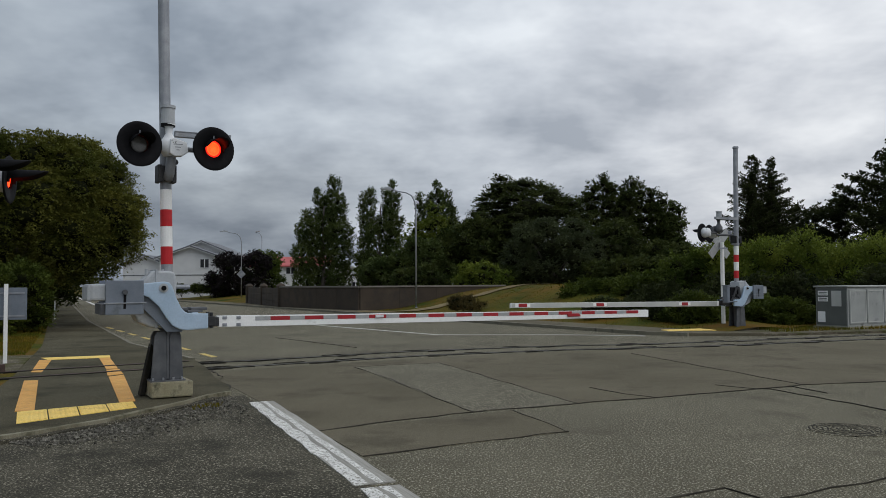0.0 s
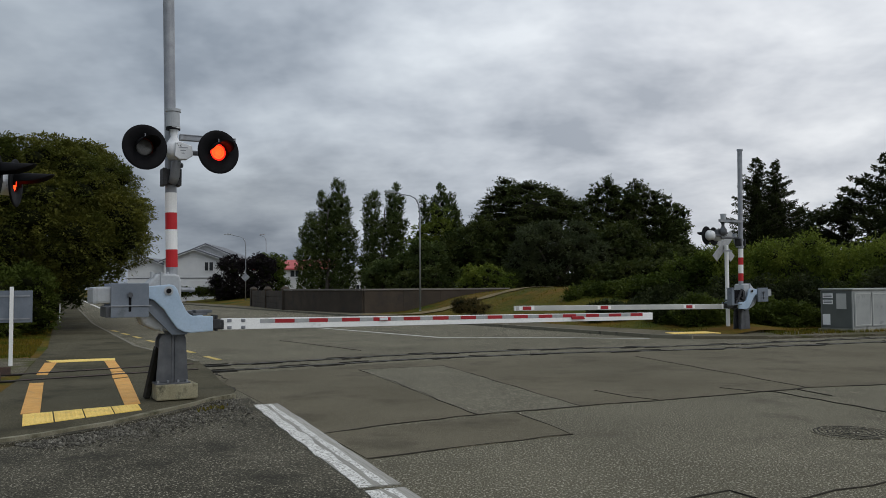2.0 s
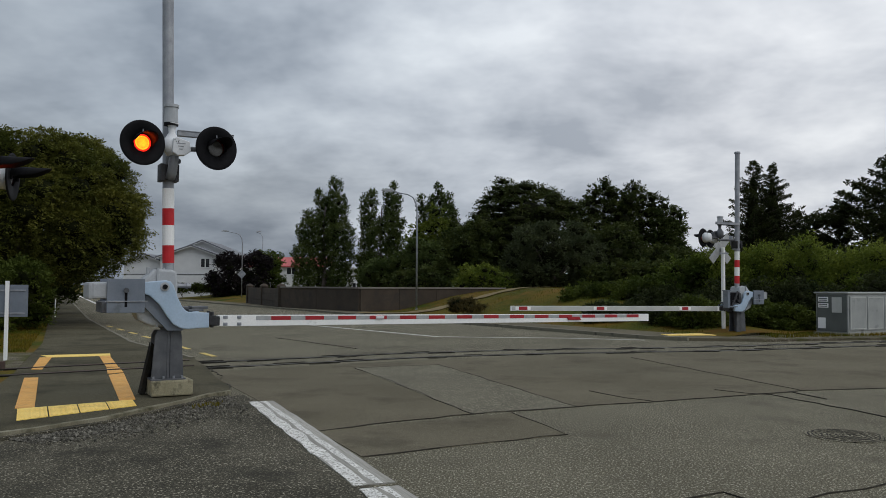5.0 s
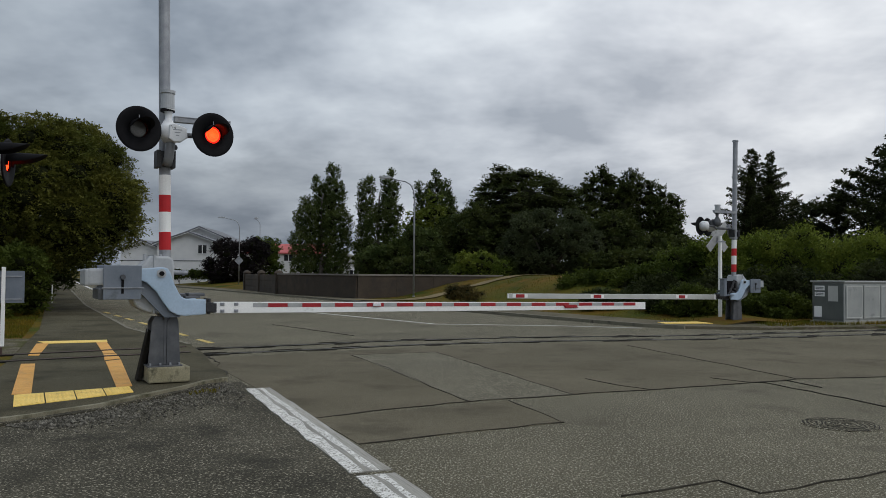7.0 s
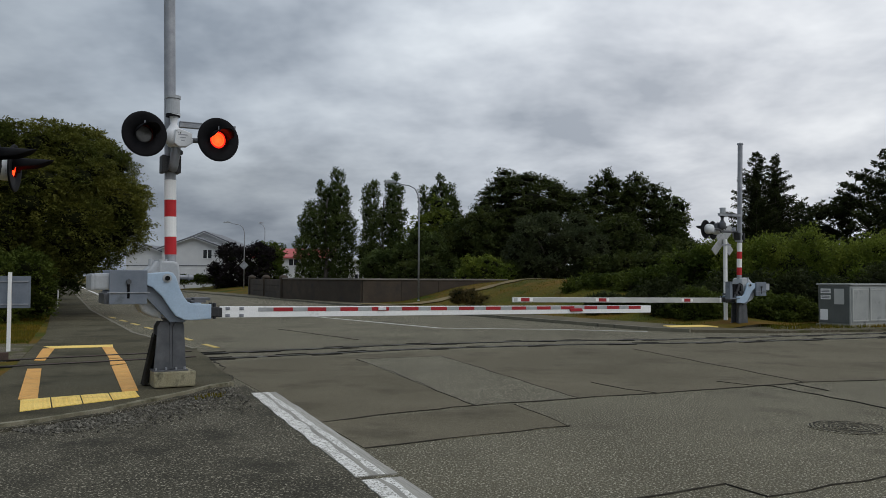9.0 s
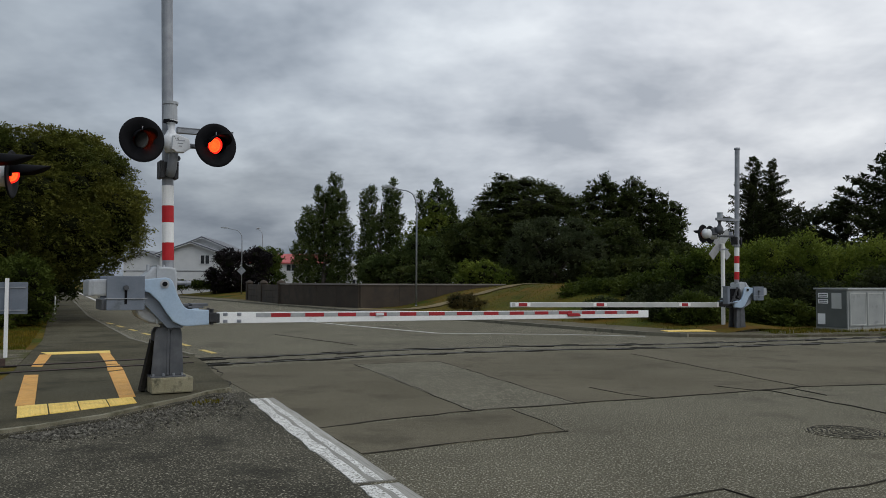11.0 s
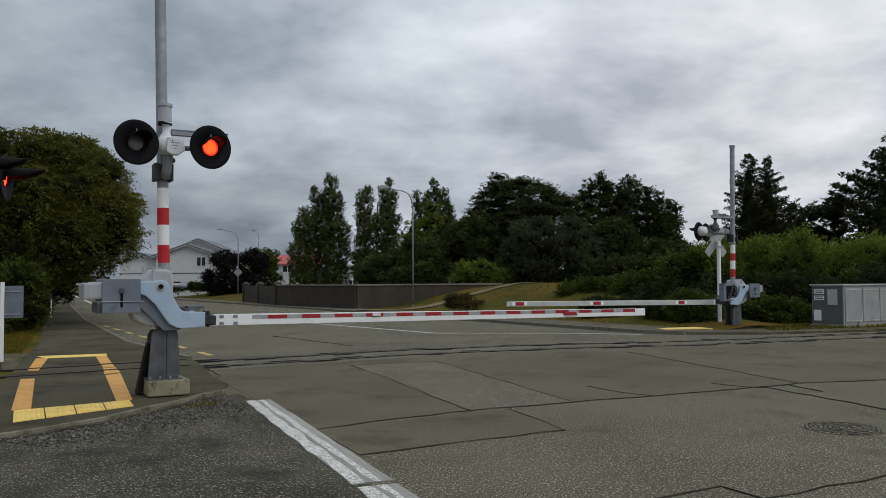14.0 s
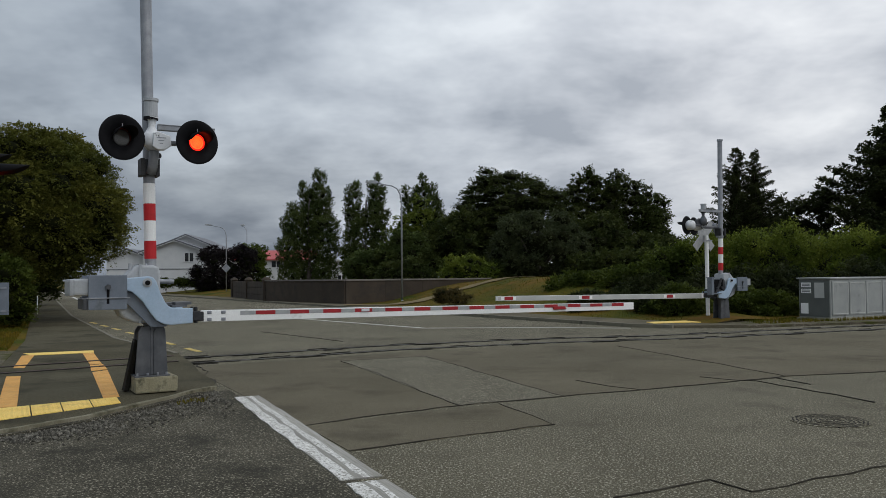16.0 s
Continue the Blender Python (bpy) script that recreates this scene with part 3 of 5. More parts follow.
slab(bm, [(-41.2, -6.5), (-7.9, 11.8), (-7.0, 13.4), (-7.66, 14.95), (-8.35, 16.6), (-14, 15.5), (-40, 3.0)], -0.1, 0.052)
tagged(part("ballast", bm, GRAVEL), "brown gravel along the rails", "ballast", kind="structure")
for off in (0.0, 1.067):
    bm = bmesh.new()
    ribbon(bm, [(-40 - 0.36 * off, -6.0 + 0.93 * off), (-6.75 - 0.36 * off, 12.3 + 0.93 * off)], 0.07, 0.05, 0.19)
    tagged(part("rail", bm, RUST), "rusty brown steel rail on gravel", "rail", group="rails of the track", kind="structure")

# ---------------------------------------------------------------- flashing lamps


def lamp(parent, at, turn, name="lamp", hood=0.30, first=True):
    """A round backboard that faces local -y, with its hood, housing and the light that turns in it."""
    bm = bmesh.new()
    seg = 40
    prof = [(0.108, 0.0), (0.108, 0.012), (0.24, 0.016), (0.268, 0.022), (0.275, 0.012), (0.268, 0.0), (0.24, -0.004)]
    rings = [[bm.verts.new((r * math.cos(2 * math.pi * i / seg), -z, r * math.sin(2 * math.pi * i / seg))) for i in range(seg)] for r, z in prof]
    for a, b in zip(rings, rings[1:] + rings[:1]):
        for i in range(seg):
            bm.faces.new((a[i], a[(i + 1) % seg], b[(i + 1) % seg], b[i]))
    bmesh.ops.recalc_face_normals(bm, faces=bm.faces[:])
    board = part(name, bm, BLACK, parent, "round black backboard lamp with hood", True)
    board.matrix_basis = pose(*at, 0, 0, turn)
    # hood: longest at the top, open below
    bm = bmesh.new()
    rows = []
    n = 24
    for i in range(n + 1):
        a = radians(-18 + 216 * i / n)
        top = max(0.0, math.sin(a))
        length = 0.045 + (hood - 0.045) * top ** 0.42
        c, s = math.cos(a), math.sin(a)
        rows.append([bm.verts.new((c * 0.116, -0.012, s * 0.116)), bm.verts.new((c * 0.126, -length, s * 0.126 - 0.02 * top)),
                     bm.verts.new((c * 0.131, -length, s * 0.131 - 0.02 * top)), bm.verts.new((c * 0.121, -0.012, s * 0.121))])
    for a, b in zip(rows, rows[1:]):
        for j in range(4):
            bm.faces.new((a[j], b[j], b[(j + 1) % 4], a[(j + 1) % 4]))
    bm.faces.new(rows[0]); bm.faces.new(rows[-1][::-1])
    bmesh.ops.recalc_face_normals(bm, faces=bm.faces[:])
    part("hood", bm, BLACK, board, smooth=True)
    bm = bmesh.new()
    prof = [(0.118, 0.002), (0.15, 0.05), (0.13, 0.2), (0.05, 0.24), (0.0001, 0.245), (0.0001, 0.225), (0.12, 0.19), (0.135, 0.05), (0.109, 0.002)]
    rings = [[bm.verts.new((r * math.cos(2 * math.pi * i / 24), z, r * math.sin(2 * math.pi * i / 24))) for i in range(24)] for r, z in prof]
    for k, (a, b) in enumerate(zip(rings, rings[1:])):
        for i in range(24):
            bm.faces.new((a[i], a[(i + 1) % 24], b[(i + 1) % 24], b[i])).material_index = 0 if k < 4 else 1
    bmesh.ops.recalc_face_normals(bm, faces=bm.faces[:])
    part("housing", bm, (LAMP_WHITE, BLACK), board, "chipped white lamp housing", True)
    bm = bmesh.new()
    rod(bm, (0, -0.016, 0.165), (0, -0.016, 0.125), 0.006)
    part("clip", bm, GALV, board)
    # the light: one glowing face, one dark face, on an upright pivot
    bm = bmesh.new()
    prof = [(0.0001, -0.022), (0.05, -0.018), (0.085, -0.009), (0.107, 0.0), (0.085, 0.006), (0.05, 0.01), (0.0001, 0.012)]
    rings = [[bm.verts.new((r * math.cos(2 * math.pi * i / 28), z, r * math.sin(2 * math.pi * i / 28))) for i in range(28)] for r, z in prof]
    for k, (a, b) in enumerate(zip(rings, rings[1:])):
        for i in range(28):
            f = bm.faces.new((a[i], a[(i + 1) % 28], b[(i + 1) % 28], b[i]))
            f.material_index = 0 if k < 2 else 1 if k == 2 else 2
    bmesh.ops.recalc_face_normals(bm, faces=bm.faces[:])
    light = part("light", bm, (LIT_BRIGHT if first else LIT, LIT_SOFT, LENS_GREY), board, "red flashing light", True)
    light.location = (0, 0.012, 0)
    light["first"] = 1 if first else 0
    return board


# ---------------------------------------------------------------- crossing gate
def crossing_gate(where, turn, label, lift0=0.912, tilt=-0.5, side=0.0, lamps=((-0.50, -0.42, 11), (0.375, -0.45, 11)), drop=0.0):
    """Half-barrier machine. Local x runs along the boom, local y away from the approaching road."""
    g = thing("crossing_gate", where, turn, label, "crossing gate", "barriers of the crossing")

    bm = bmesh.new()
    box(bm, -0.27, 0.30, -0.26, 0.26, 0.0, 0.185, 0.02)
    for v in bm.verts:
        v.co += Vector((noise.noise(v.co * 9) * 0.012, noise.noise(v.co * 9 + Vector((5, 0, 0))) * 0.012, noise.noise(v.co * 7) * 0.008))
    part("base_block", bm, CONCRETE, g, "chipped mossy concrete block")
    # pedestal: plate, flared channels, neck
    bm = bmesh.new()
    box(bm, -0.25, 0.24, -0.2, 0.2, 0.185, 0.205, 0.004)
    part("base_plate", bm, DARK_STEEL, g)
    for x0, x1, b0, b1 in ((-0.19, -0.02, -0.235, -0.02), (0.02, 0.18, 0.02, 0.215)):
        for y in (-0.15, 0.12):
            bm = bmesh.new()
            front = [(b0, 0.205), (b1, 0.205), (x1, 0.74), (x1 - 0.02, 0.80), (x0 + 0.04, 0.80), (x0, 0.74)]
            prism(bm, front, y, y + 0.03, 0.004)
            part("pedestal_plate", bm, DARK_STEEL, g)
    bm = bmesh.new()
    rod(bm, (0, 0, 0.205), (0, 0, 0.9), 0.085, seg=20)
    box(bm, -0.025, 0.015, -0.155, 0.15, 0.21, 0.82, 0.004)
    part("pedestal_post", bm, DARK_STEEL, g)
    for x in (-0.21, -0.07, 0.07, 0.19):
        bm = bmesh.new()
        rod(bm, (x, -0.175, 0.2), (x, -0.175, 0.235), 0.016, seg=6)
        part("bolt", bm, GALV, g)
    # machine case
    bm = bmesh.new()
    prism(bm, [(-0.42, 1.05), (-0.36, 0.93), (-0.22, 0.86), (-0.02, 0.84), (0.06, 0.90), (0.09, 1.05), (0.10, 1.42), (0.08, 1.53), (0.02, 1.56), (-0.19, 1.56), (-0.24, 1.50), (-0.38, 1.38), (-0.43, 1.25)], -0.17, 0.2, 0.03)
    case = part("machine_case", bm, CASTING, g, "grey cast machine case", True)
    for p in case.data.polygons:
        p.use_smooth = p.area < 0.02
    bm = bmesh.new()
    prism(bm, [(-0.16, 0.85), (-0.13, 0.85), (-0.13, 1.575), (-0.16, 1.575)], -0.185, 0.215, 0.004)
    part("case_rib", bm, CASTING, g)
    for x, r in ((-0.24, 0.022), (-0.05, 0.018), (0.03, 0.022)):
        bm = bmesh.new()
        rod(bm, (x, -0.02, 1.5), (x, -0.02, 1.585), r, seg=8)
        part("case_bolt", bm, CASTING, g)
    bm = bmesh.new()
    rod(bm, (0.05, -0.1, 1.36), (0.22, -0.1, 1.355), 0.028, seg=12)
    rod(bm, (0.16, -0.1, 1.356), (0.18, -0.1, 1.356), 0.04, seg=12)
    part("conduit_stub", bm, GALV, g)
    # two side arms, linked by counterweight and boom clamp
    arm = [(-0.45, 1.40), (-0.17, 1.425), (-0.115, 1.41), (-0.08, 1.365), (-0.03, 1.22), (0.03, 1.10), (0.065, 1.055), (0.11, 1.032), (0.36, 1.02), (0.36, 0.835), (0.10, 0.82), (0.02, 0.83), (-0.075, 0.88), (-0.15, 0.98), (-0.24, 1.12), (-0.36, 1.235), (-0.45, 1.265)]
    for y0, y1 in ((-0.31, -0.26), (0.27, 0.32)):
        bm = bmesh.new()
        prism(bm, arm, y0, y1, 0.014)
        a = part("side_arm", bm, BLUE_ARM, g, "pale blue-grey painted steel side arm")
        bm = bmesh.new()
        o = -1 if y0 < 0 else 1
        yy = y0 if y0 < 0 else y1
        rod(bm, (-0.185, yy + 0.01 * o * -1, 1.345), (-0.185, yy + 0.012 * o, 1.345), 0.055, seg=20)
        part("pivot_boss", bm, CASTING, a, smooth=False)
        bm = bmesh.new()
        rod(bm, (-0.185, yy, 1.345), (-0.185, yy + 0.04 * o, 1.345), 0.03, seg=8)
        part("pivot_bolt", bm, BLACK, a)
        bm = bmesh.new()
        box(bm, -0.85, -0.42, yy + (0.0 if o > 0 else -0.035), yy + (0.035 if o > 0 else 0.0), 1.03, 1.44, 0.006)
        p = part("counterweight_plate", bm, PLATE, g, "slate-grey steel counterweight plate with slot")
        bm = bmesh.new()
        box(bm, -0.65, -0.62, yy + 0.031 * o if o > 0 else yy - 0.039, yy + 0.039 if o > 0 else yy - 0.031, 1.10, 1.33, 0.003)
        part("slot", bm, BLACK, p)
        bm = bmesh.new()
        rod(bm, (-0.635, yy + 0.034 * o, 1.30), (-0.635, yy + 0.07 * o, 1.30), 0.032, seg=6)
        part("slot_bolt", bm, DARK_STEEL, p)
        bm = bmesh.new()
        box(bm, -0.87, -0.39, yy + (0.034 if o > 0 else -0.05), yy + (0.05 if o > 0 else -0.034), 1.163, 1.175, 0.002)
        part("strap", bm, GALV, p)
        bm = bmesh.new()
        box(bm, -1.02, -0.44, yy - 0.02 if o > 0 else yy + 0.0, yy + 0.0 if o > 0 else yy + 0.06, 1.20, 1.40, 0.03)
        part("counterweight_arm", bm, CASTING, g, "pale grey counterweight bar")
    for y0 in (-0.245, 0.215):
        bm = bmesh.new()
        prism(bm, [(x - 0.075, z - 0.075) for x, z in arm[:9]] + [(0.14, 0.93), (0.05, 0.80), (-0.13, 0.80), (-0.30, 0.98), (-0.48, 1.17)], y0, y0 + 0.03, 0.006)
        part("inner_arm", bm, PLATE, g, "slate-grey inner arm")
    bm = bmesh.new()
    box(bm, -1.05, -0.98, -0.30, 0.31, 1.19, 1.395, 0.03)
    part("counterweight_yoke", bm, CASTING, g)
    bm = bmesh.new()
    box(bm, -0.90, -0.76, -0.29, 0.30, 1.03, 1.16, 0.01)
    part("counterweight", bm, DARK_STEEL, g)
    bm = bmesh.new()
    box(bm, 0.12, 0.30, -0.26, 0.27, 1.04, 1.065, 0.004)
    box(bm, 0.16, 0.36, -0.24, 0.0, 1.065, 1.10, 0.006)
    box(bm, 0.06, 0.20, -0.10, 0.20, 1.03, 1.09, 0.006)
    part("clamp_bracket", bm, DARK_STEEL, g)
    bm = bmesh.new()
    box(bm, 0.30, 0.47, -0.235, 0.2, 0.86, 0.98, 0.008)
    rod(bm, (0.42, -0.20, 0.83), (0.42, -0.20, 1.03), 0.022, seg=10)
    rod(bm, (0.42, 0.0, 0.83), (0.42, 0.0, 1.03), 0.022, seg=10)
    box(bm, 0.40, 0.52, -0.21, -0.06, 0.85, 0.97, 0.01)
    part("boom_clamp", bm, CLAMP, g, "dark greasy steel boom clamp")
    # boom, slightly tapering and drooping
    L = 7.36

    def lift(x):
        return lift0 + (x - 0.5) * math.sin(radians(tilt))
    bm = bmesh.new()
    x0, x1 = 0.50, 0.50 + L
    h0, h1 = 0.072, 0.060
    prism(bm, [(x0, lift(x0) - h0), (x1, lift(x1) - h1), (x1, lift(x1) + h1), (x0, lift(x0) + h0)], -0.16, -0.105, 0.004)
    boom = part("boom", bm, WHITE_PAINT, g, "white boom with red reflective stripes")
    # thin plate on the white boom's back, its shade put into the grey
    bm = bmesh.new()
    prism(bm, [(x0 + 0.1, lift(x0) - h0 + 0.006), (x1 - 0.02, lift(x1) - h1 + 0.006), (x1 - 0.02, lift(x1) + h1 - 0.006), (x0 + 0.1, lift(x0) + h0 - 0.006)], -0.106, -0.1035)
    part("boom_back", bm, SHADE_AND_TRIM_GREY, boom, "back face coloured grey for its shade")
    sx = 1.205
    for k in range(14):
        for a, b, mat, nm in ((sx - 0.205, sx, SILVER, "silver_stripe"), (sx, sx + 0.268, BOOM_RED, "red_stripe")):
            if b > x1 - 0.01:
                b = x1 - 0.012
            if a >= b:
                continue
            bm = bmesh.new()
            z0, z1 = lift(a), lift(b)
            prism(bm, [(a, z0 + 0.004), (b, z1 + 0.004), (b, z1 + 0.056), (a, z0 + 0.056)], -0.163, -0.158)
            part(nm, bm, mat, boom)
        sx += 0.4735
    bm = bmesh.new()
    xx = 0.5 + 5.62
    prism(bm, [(xx, lift(xx) - 0.03), (xx + 0.26, lift(xx) - 0.03), (xx + 0.22, lift(xx) + 0.02), (xx - 0.02, lift(xx) + 0.02)], -0.185, -0.158, 0.006)
    part("boom_light", bm, BOOM_RED, boom, "red tip light")
    bm = bmesh.new()
    prism(bm, [(2.72, lift(2.7) + 0.012), (2.84, lift(2.7) + 0.012), (2.84, lift(2.7) + 0.05), (2.72, lift(2.7) + 0.05)], -0.19, -0.16, 0.006)
    part("boom_light", bm, LAMP_WHITE, boom, "small white boom light")
    for x in (0.60, 0.78):
        for dz in (-0.045, 0.045):
            bm = bmesh.new()
            box(bm, x - 0.028, x + 0.028, -0.168, -0.159, lift(x) + dz - 0.02, lift(x) + dz + 0.02, 0.003)
            rod(bm, (x, -0.168, lift(x) + dz), (x, -0.18, lift(x) + dz), 0.011, seg=6)
            part("boom_bolt_plate", bm, GALV, boom)
    for x, w in ((x1 - 0.36, 0.34), (5.0, 0.34), (1.9, 0.32)):
        for a, b, mat, nm in ((x - w / 2 - 0.06, x + w / 2 + 0.06, WHITE_PAINT, "marker_panel"), (x - w / 2 + 0.04, x + w / 2 - 0.04, BOOM_RED, "red_marker")):
            bm = bmesh.new()
            y = -0.100 if mat is WHITE_PAINT else -0.096
            prism(bm, [(a, lift(a) - 0.04), (b, lift(b) - 0.04), (b, lift(b) + 0.045), (a, lift(a) + 0.045)], -0.106, y)
            part(nm, bm, mat, boom)
    # mast, leaning a little away from the boom
    top = 5.45 + drop

    def mast_at(z):
        return Vector((-0.085 - 0.02 * (z - 1.4), 0.02, z))
    bands = [(1.35, 1.645, GALV, "mast_foot"), (1.645, 1.87, RED, "red_band"), (1.87, 2.125, WHITE_PAINT, "white_band"), (2.125, 2.34, RED, "red_band"), (2.34, 2.595, WHITE_PAINT, "white_band"), (2.595, top, GALV, "mast")]
    for a, b, mat, nm in bands:
        bm = bmesh.new()
        rod(bm, mast_at(a), mast_at(b), 0.073 if mat is not GALV else 0.070, seg=24)
        part(nm, bm, mat, g, smooth=False)
    bm = bmesh.new()
    rod(bm, mast_at(top - 0.02), mast_at(top + 0.03), 0.09, 0.085, seg=24)
    part("mast_cap", bm, GALV, g)
    bm = bmesh.new()
    c = mast_at(2.85)
    box(bm, c.x - 0.115, c.x - 0.065, -0.10, 0.12, 2.68, 2.90, 0.008)
    box(bm, c.x + 0.065, c.x + 0.115, -0.10, 0.12, 2.68, 2.90, 0.008)
    box(bm, c.x - 0.11, c.x + 0.11, -0.09, -0.065, 2.69, 2.89, 0.008)
    part("mast_clamp", bm, CLAMP, g)
    bm = bmesh.new()
    tube(bm, [(c.x + 0.01, -0.08, 2.72), (c.x + 0.02, -0.14, 2.80), (c.x + 0.03, -0.17, 2.95), (c.x + 0.04, -0.18, 3.06)], 0.06, 14)
    part("bracket_elbow", bm, GALV, g, smooth=True)
    # lamp bracket
    bm = bmesh.new()
    rod(bm, (c.x + 0.04, -0.17, 3.40), (c.x + 0.04, -0.17, 3.60), 0.085, 0.08, seg=20)
    rod(bm, (c.x + 0.04, -0.17, 3.60), (c.x + 0.04, -0.17, 3.635), 0.092, seg=20)
    part("bracket_collar", bm, CASTING, g)
    bm = bmesh.new()
    rod(bm, (c.x - 0.01, -0.17, 3.37), (c.x - 0.01, -0.17, 3.405), 0.088, seg=20)
    part("collar_gap", bm, BLACK, g)
    bm = bmesh.new()
    lathe(bm, [(0.085, 3.40), (0.05, 3.36), (0.04, 3.28), (0.085, 3.20), (0.11, 3.17), (0.11, 3.06), (0.06, 2.99)], 16, pose(c.x + 0.05, -0.18, 0))
    part("lamp_bracket", bm, DARK_STEEL if side else LAMP_WHITE, g, "weathered cast lamp bracket" if side else "chipped white cast lamp bracket", True)
    bm = bmesh.new()
    prism(bm, [(0.0, 3.19), (0.05, 3.21), (0.20, 3.16), (0.215, 3.04), (0.14, 2.985), (0.05, 2.98), (-0.01, 3.02)], -0.335, -0.23, 0.012)
    cover = part("bracket_cover", bm, DARK_STEEL if side else LAMP_WHITE, g, "cast bracket cover with raised lettering")
    for i, w in enumerate((0.11, 0.07, 0.04)):
        bm = bmesh.new()
        box(bm, 0.09 - w / 2, 0.09 + w / 2, -0.338, -0.334, 3.125 - i * 0.035, 3.135 - i * 0.035)
        part("lettering", bm, GALV, cover)
    bm = bmesh.new()
    rod(bm, (side - 0.02, -0.17, 2.93), (mast_at(2.93).x, 0.0, 2.93), 0.035, seg=12)
    part("bracket_tube", bm, DARK_STEEL, g)
    bm = bmesh.new()
    reach = (-0.12, 0.80) if side else (0.0, 0.72)
    box(bm, *reach, 0.03, 0.11, 3.29 + 0.8 * drop, 3.36 + 0.8 * drop, 0.006)
    box(bm, *reach, 0.02, 0.12, 3.355 + 0.8 * drop, 3.365 + 0.8 * drop, 0.002)
    part("cross_arm", bm, GALV, g)
    for i, (lx, ly, lt) in enumerate(lamps):
        lamp(g, (lx, ly, 3.085 - drop), lt, first=i == 0)
        bm = bmesh.new()
        back = pose(lx, ly, 0, 0, 0, lt) @ Vector((0, 0.2, 3.085 - drop))
        rod(bm, back, (side, -0.2, 3.09 - drop), 0.032, seg=10)
        part("lamp_arm", bm, DARK_STEEL, g)
    if side:
        bm = bmesh.new()
        box(bm, -0.62, 0.42, -0.32, 0.40, 0.02, 0.19, 0.03)
        for v in bm.verts:
            v.co += Vector((noise.noise(v.co * 5), noise.noise(v.co * 5 + Vector((3, 0, 0))), 0)) * 0.04
        part("base_pad", bm, CONCRETE, g, "low weathered concrete pad")
        bm = bmesh.new()
        box(bm, 0.68, 0.79, 0.28, 0.45, 0.94, 1.43, 0.01)
        box(bm, 0.66, 0.81, 0.26, 0.47, 1.43, 1.45, 0.004)
        box(bm, 0.3, 0.70, 0.33, 0.38, 0.955, 0.985, 0.004)
        part("junction_box", bm, PLATE, g, "slate-grey junction box")
        bm = bmesh.new()
        prism(bm, [(0.40, 0.98), (0.36, 0.98), (0.10, 1.40), (0.16, 1.42)], 0.22, 0.26, 0.006)
        prism(bm, [(0.02, 0.96), (0.10, 0.96), (0.12, 1.34), (0.04, 1.36)], 0.24, 0.27, 0.006)
        for x, z in ((0.30, 1.12), (0.22, 1.22), (0.24, 1.06), (0.14, 1.14)):
            rod(bm, (x, 0.1, z), (x, 0.27, z), 0.035, seg=10)
        box(bm, -0.16, 0.50, 0.24, 0.29, 0.925, 0.965, 0.006)
        part("drive_linkage", bm, CLAMP, g, "dark greasy drive linkage")
        # a solid black block paints the shade inside the open drive
        bm = bmesh.new()
        box(bm, -0.02, 0.36, 0.05, 0.2, 0.95, 1.38, 0.01)
        part("inner_recess", bm, BLACK, g, "black block for the shade inside the drive")
        for z in (2.66, 2.86):
            bm = bmesh.new()
            rod(bm, mast_at(z - 0.03), mast_at(z + 0.03), 0.088, seg=20)
            box(bm, -0.2, 0.0, -0.06, 0.06, z - 0.025, z + 0.025, 0.004)
            part("mast_ring", bm, GALV, g)
    else:
        bm = bmesh.new()
        prism(bm, [(-0.39, 0.0), (-0.33, 0.0), (-0.21, 0.60), (-0.26, 0.64)], 0.08, 0.26, 0.008)
        part("cable_guard", bm, TAR, g, "dark steel cable guard leaning on the pedestal")
    # cable guard behind the pedestal
    bm = bmesh.new()
    tube(bm, [(-0.28, 0.12, 0.0), (-0.25, 0.12, 0.35), (-0.17, 0.1, 0.72), (-0.1, 0.08, 0.9)], 0.02, 10)
    part("cable", bm, BLACK, g, smooth=True)
    for ob in g.children:
        n = ob.name.split(".")[0]
        if n.startswith("pedestal") or n in ("base_plate", "bolt"):
            ob.location.x, ob.scale.x = -0.095, 0.86
        elif n == "base_block":
            ob.location.x, ob.scale.x = -0.072, 0.87
        elif n in ("machine_case", "case_rib", "case_bolt"):
            ob.location.x = -0.10
        elif n == "bracket_cover":
            ob.location.x = -0.12 + side
        elif n == "collar_gap":
            ob.location.x = side
        elif n in ("bracket_collar", "lamp_bracket"):
            ob.location.x = side - 0.05
        elif n == "conduit_stub":
            ob.location.x = -0.05
    return g


gate = crossing_gate((-3.42, 10.35, 0.075), YAW, "lowered red and white barrier with flashing lights on grey mast")
far_gate = crossing_gate((8.62, 24.1, -0.08), YAW + 180, "lowered barrier across the tracks seen from behind", 0.90, 0.6, 0.5, ((0.98, -0.25, 14), (0.42, -0.5, 14)), 0.1)

# signal of the side road, with its lamps turned to it
sig = thing("side_signal", (-5.12, 8.78, 0.07), 104, "black hooded flashing crossing lights on a side mast", "signal")
bm = bmesh.new()
rod(bm, (0, 0, 0), (0, 0, 3.6), 0.065, seg=20)
part("mast", bm, GALV, sig)
bm = bmesh.new()
rod(bm, (-0.42, -0.16, 2.60), (0.42, -0.16, 2.60), 0.03)
rod(bm, (0, 0, 2.60), (0, -0.16, 2.60), 0.045)
part("lamp_arm", bm, DARK_STEEL, sig)
lamp(sig, (-0.41, -0.27, 2.60), 0, hood=0.42, first=True)
lamp(sig, (0.41, -0.27, 2.60), 0, hood=0.42, first=False)

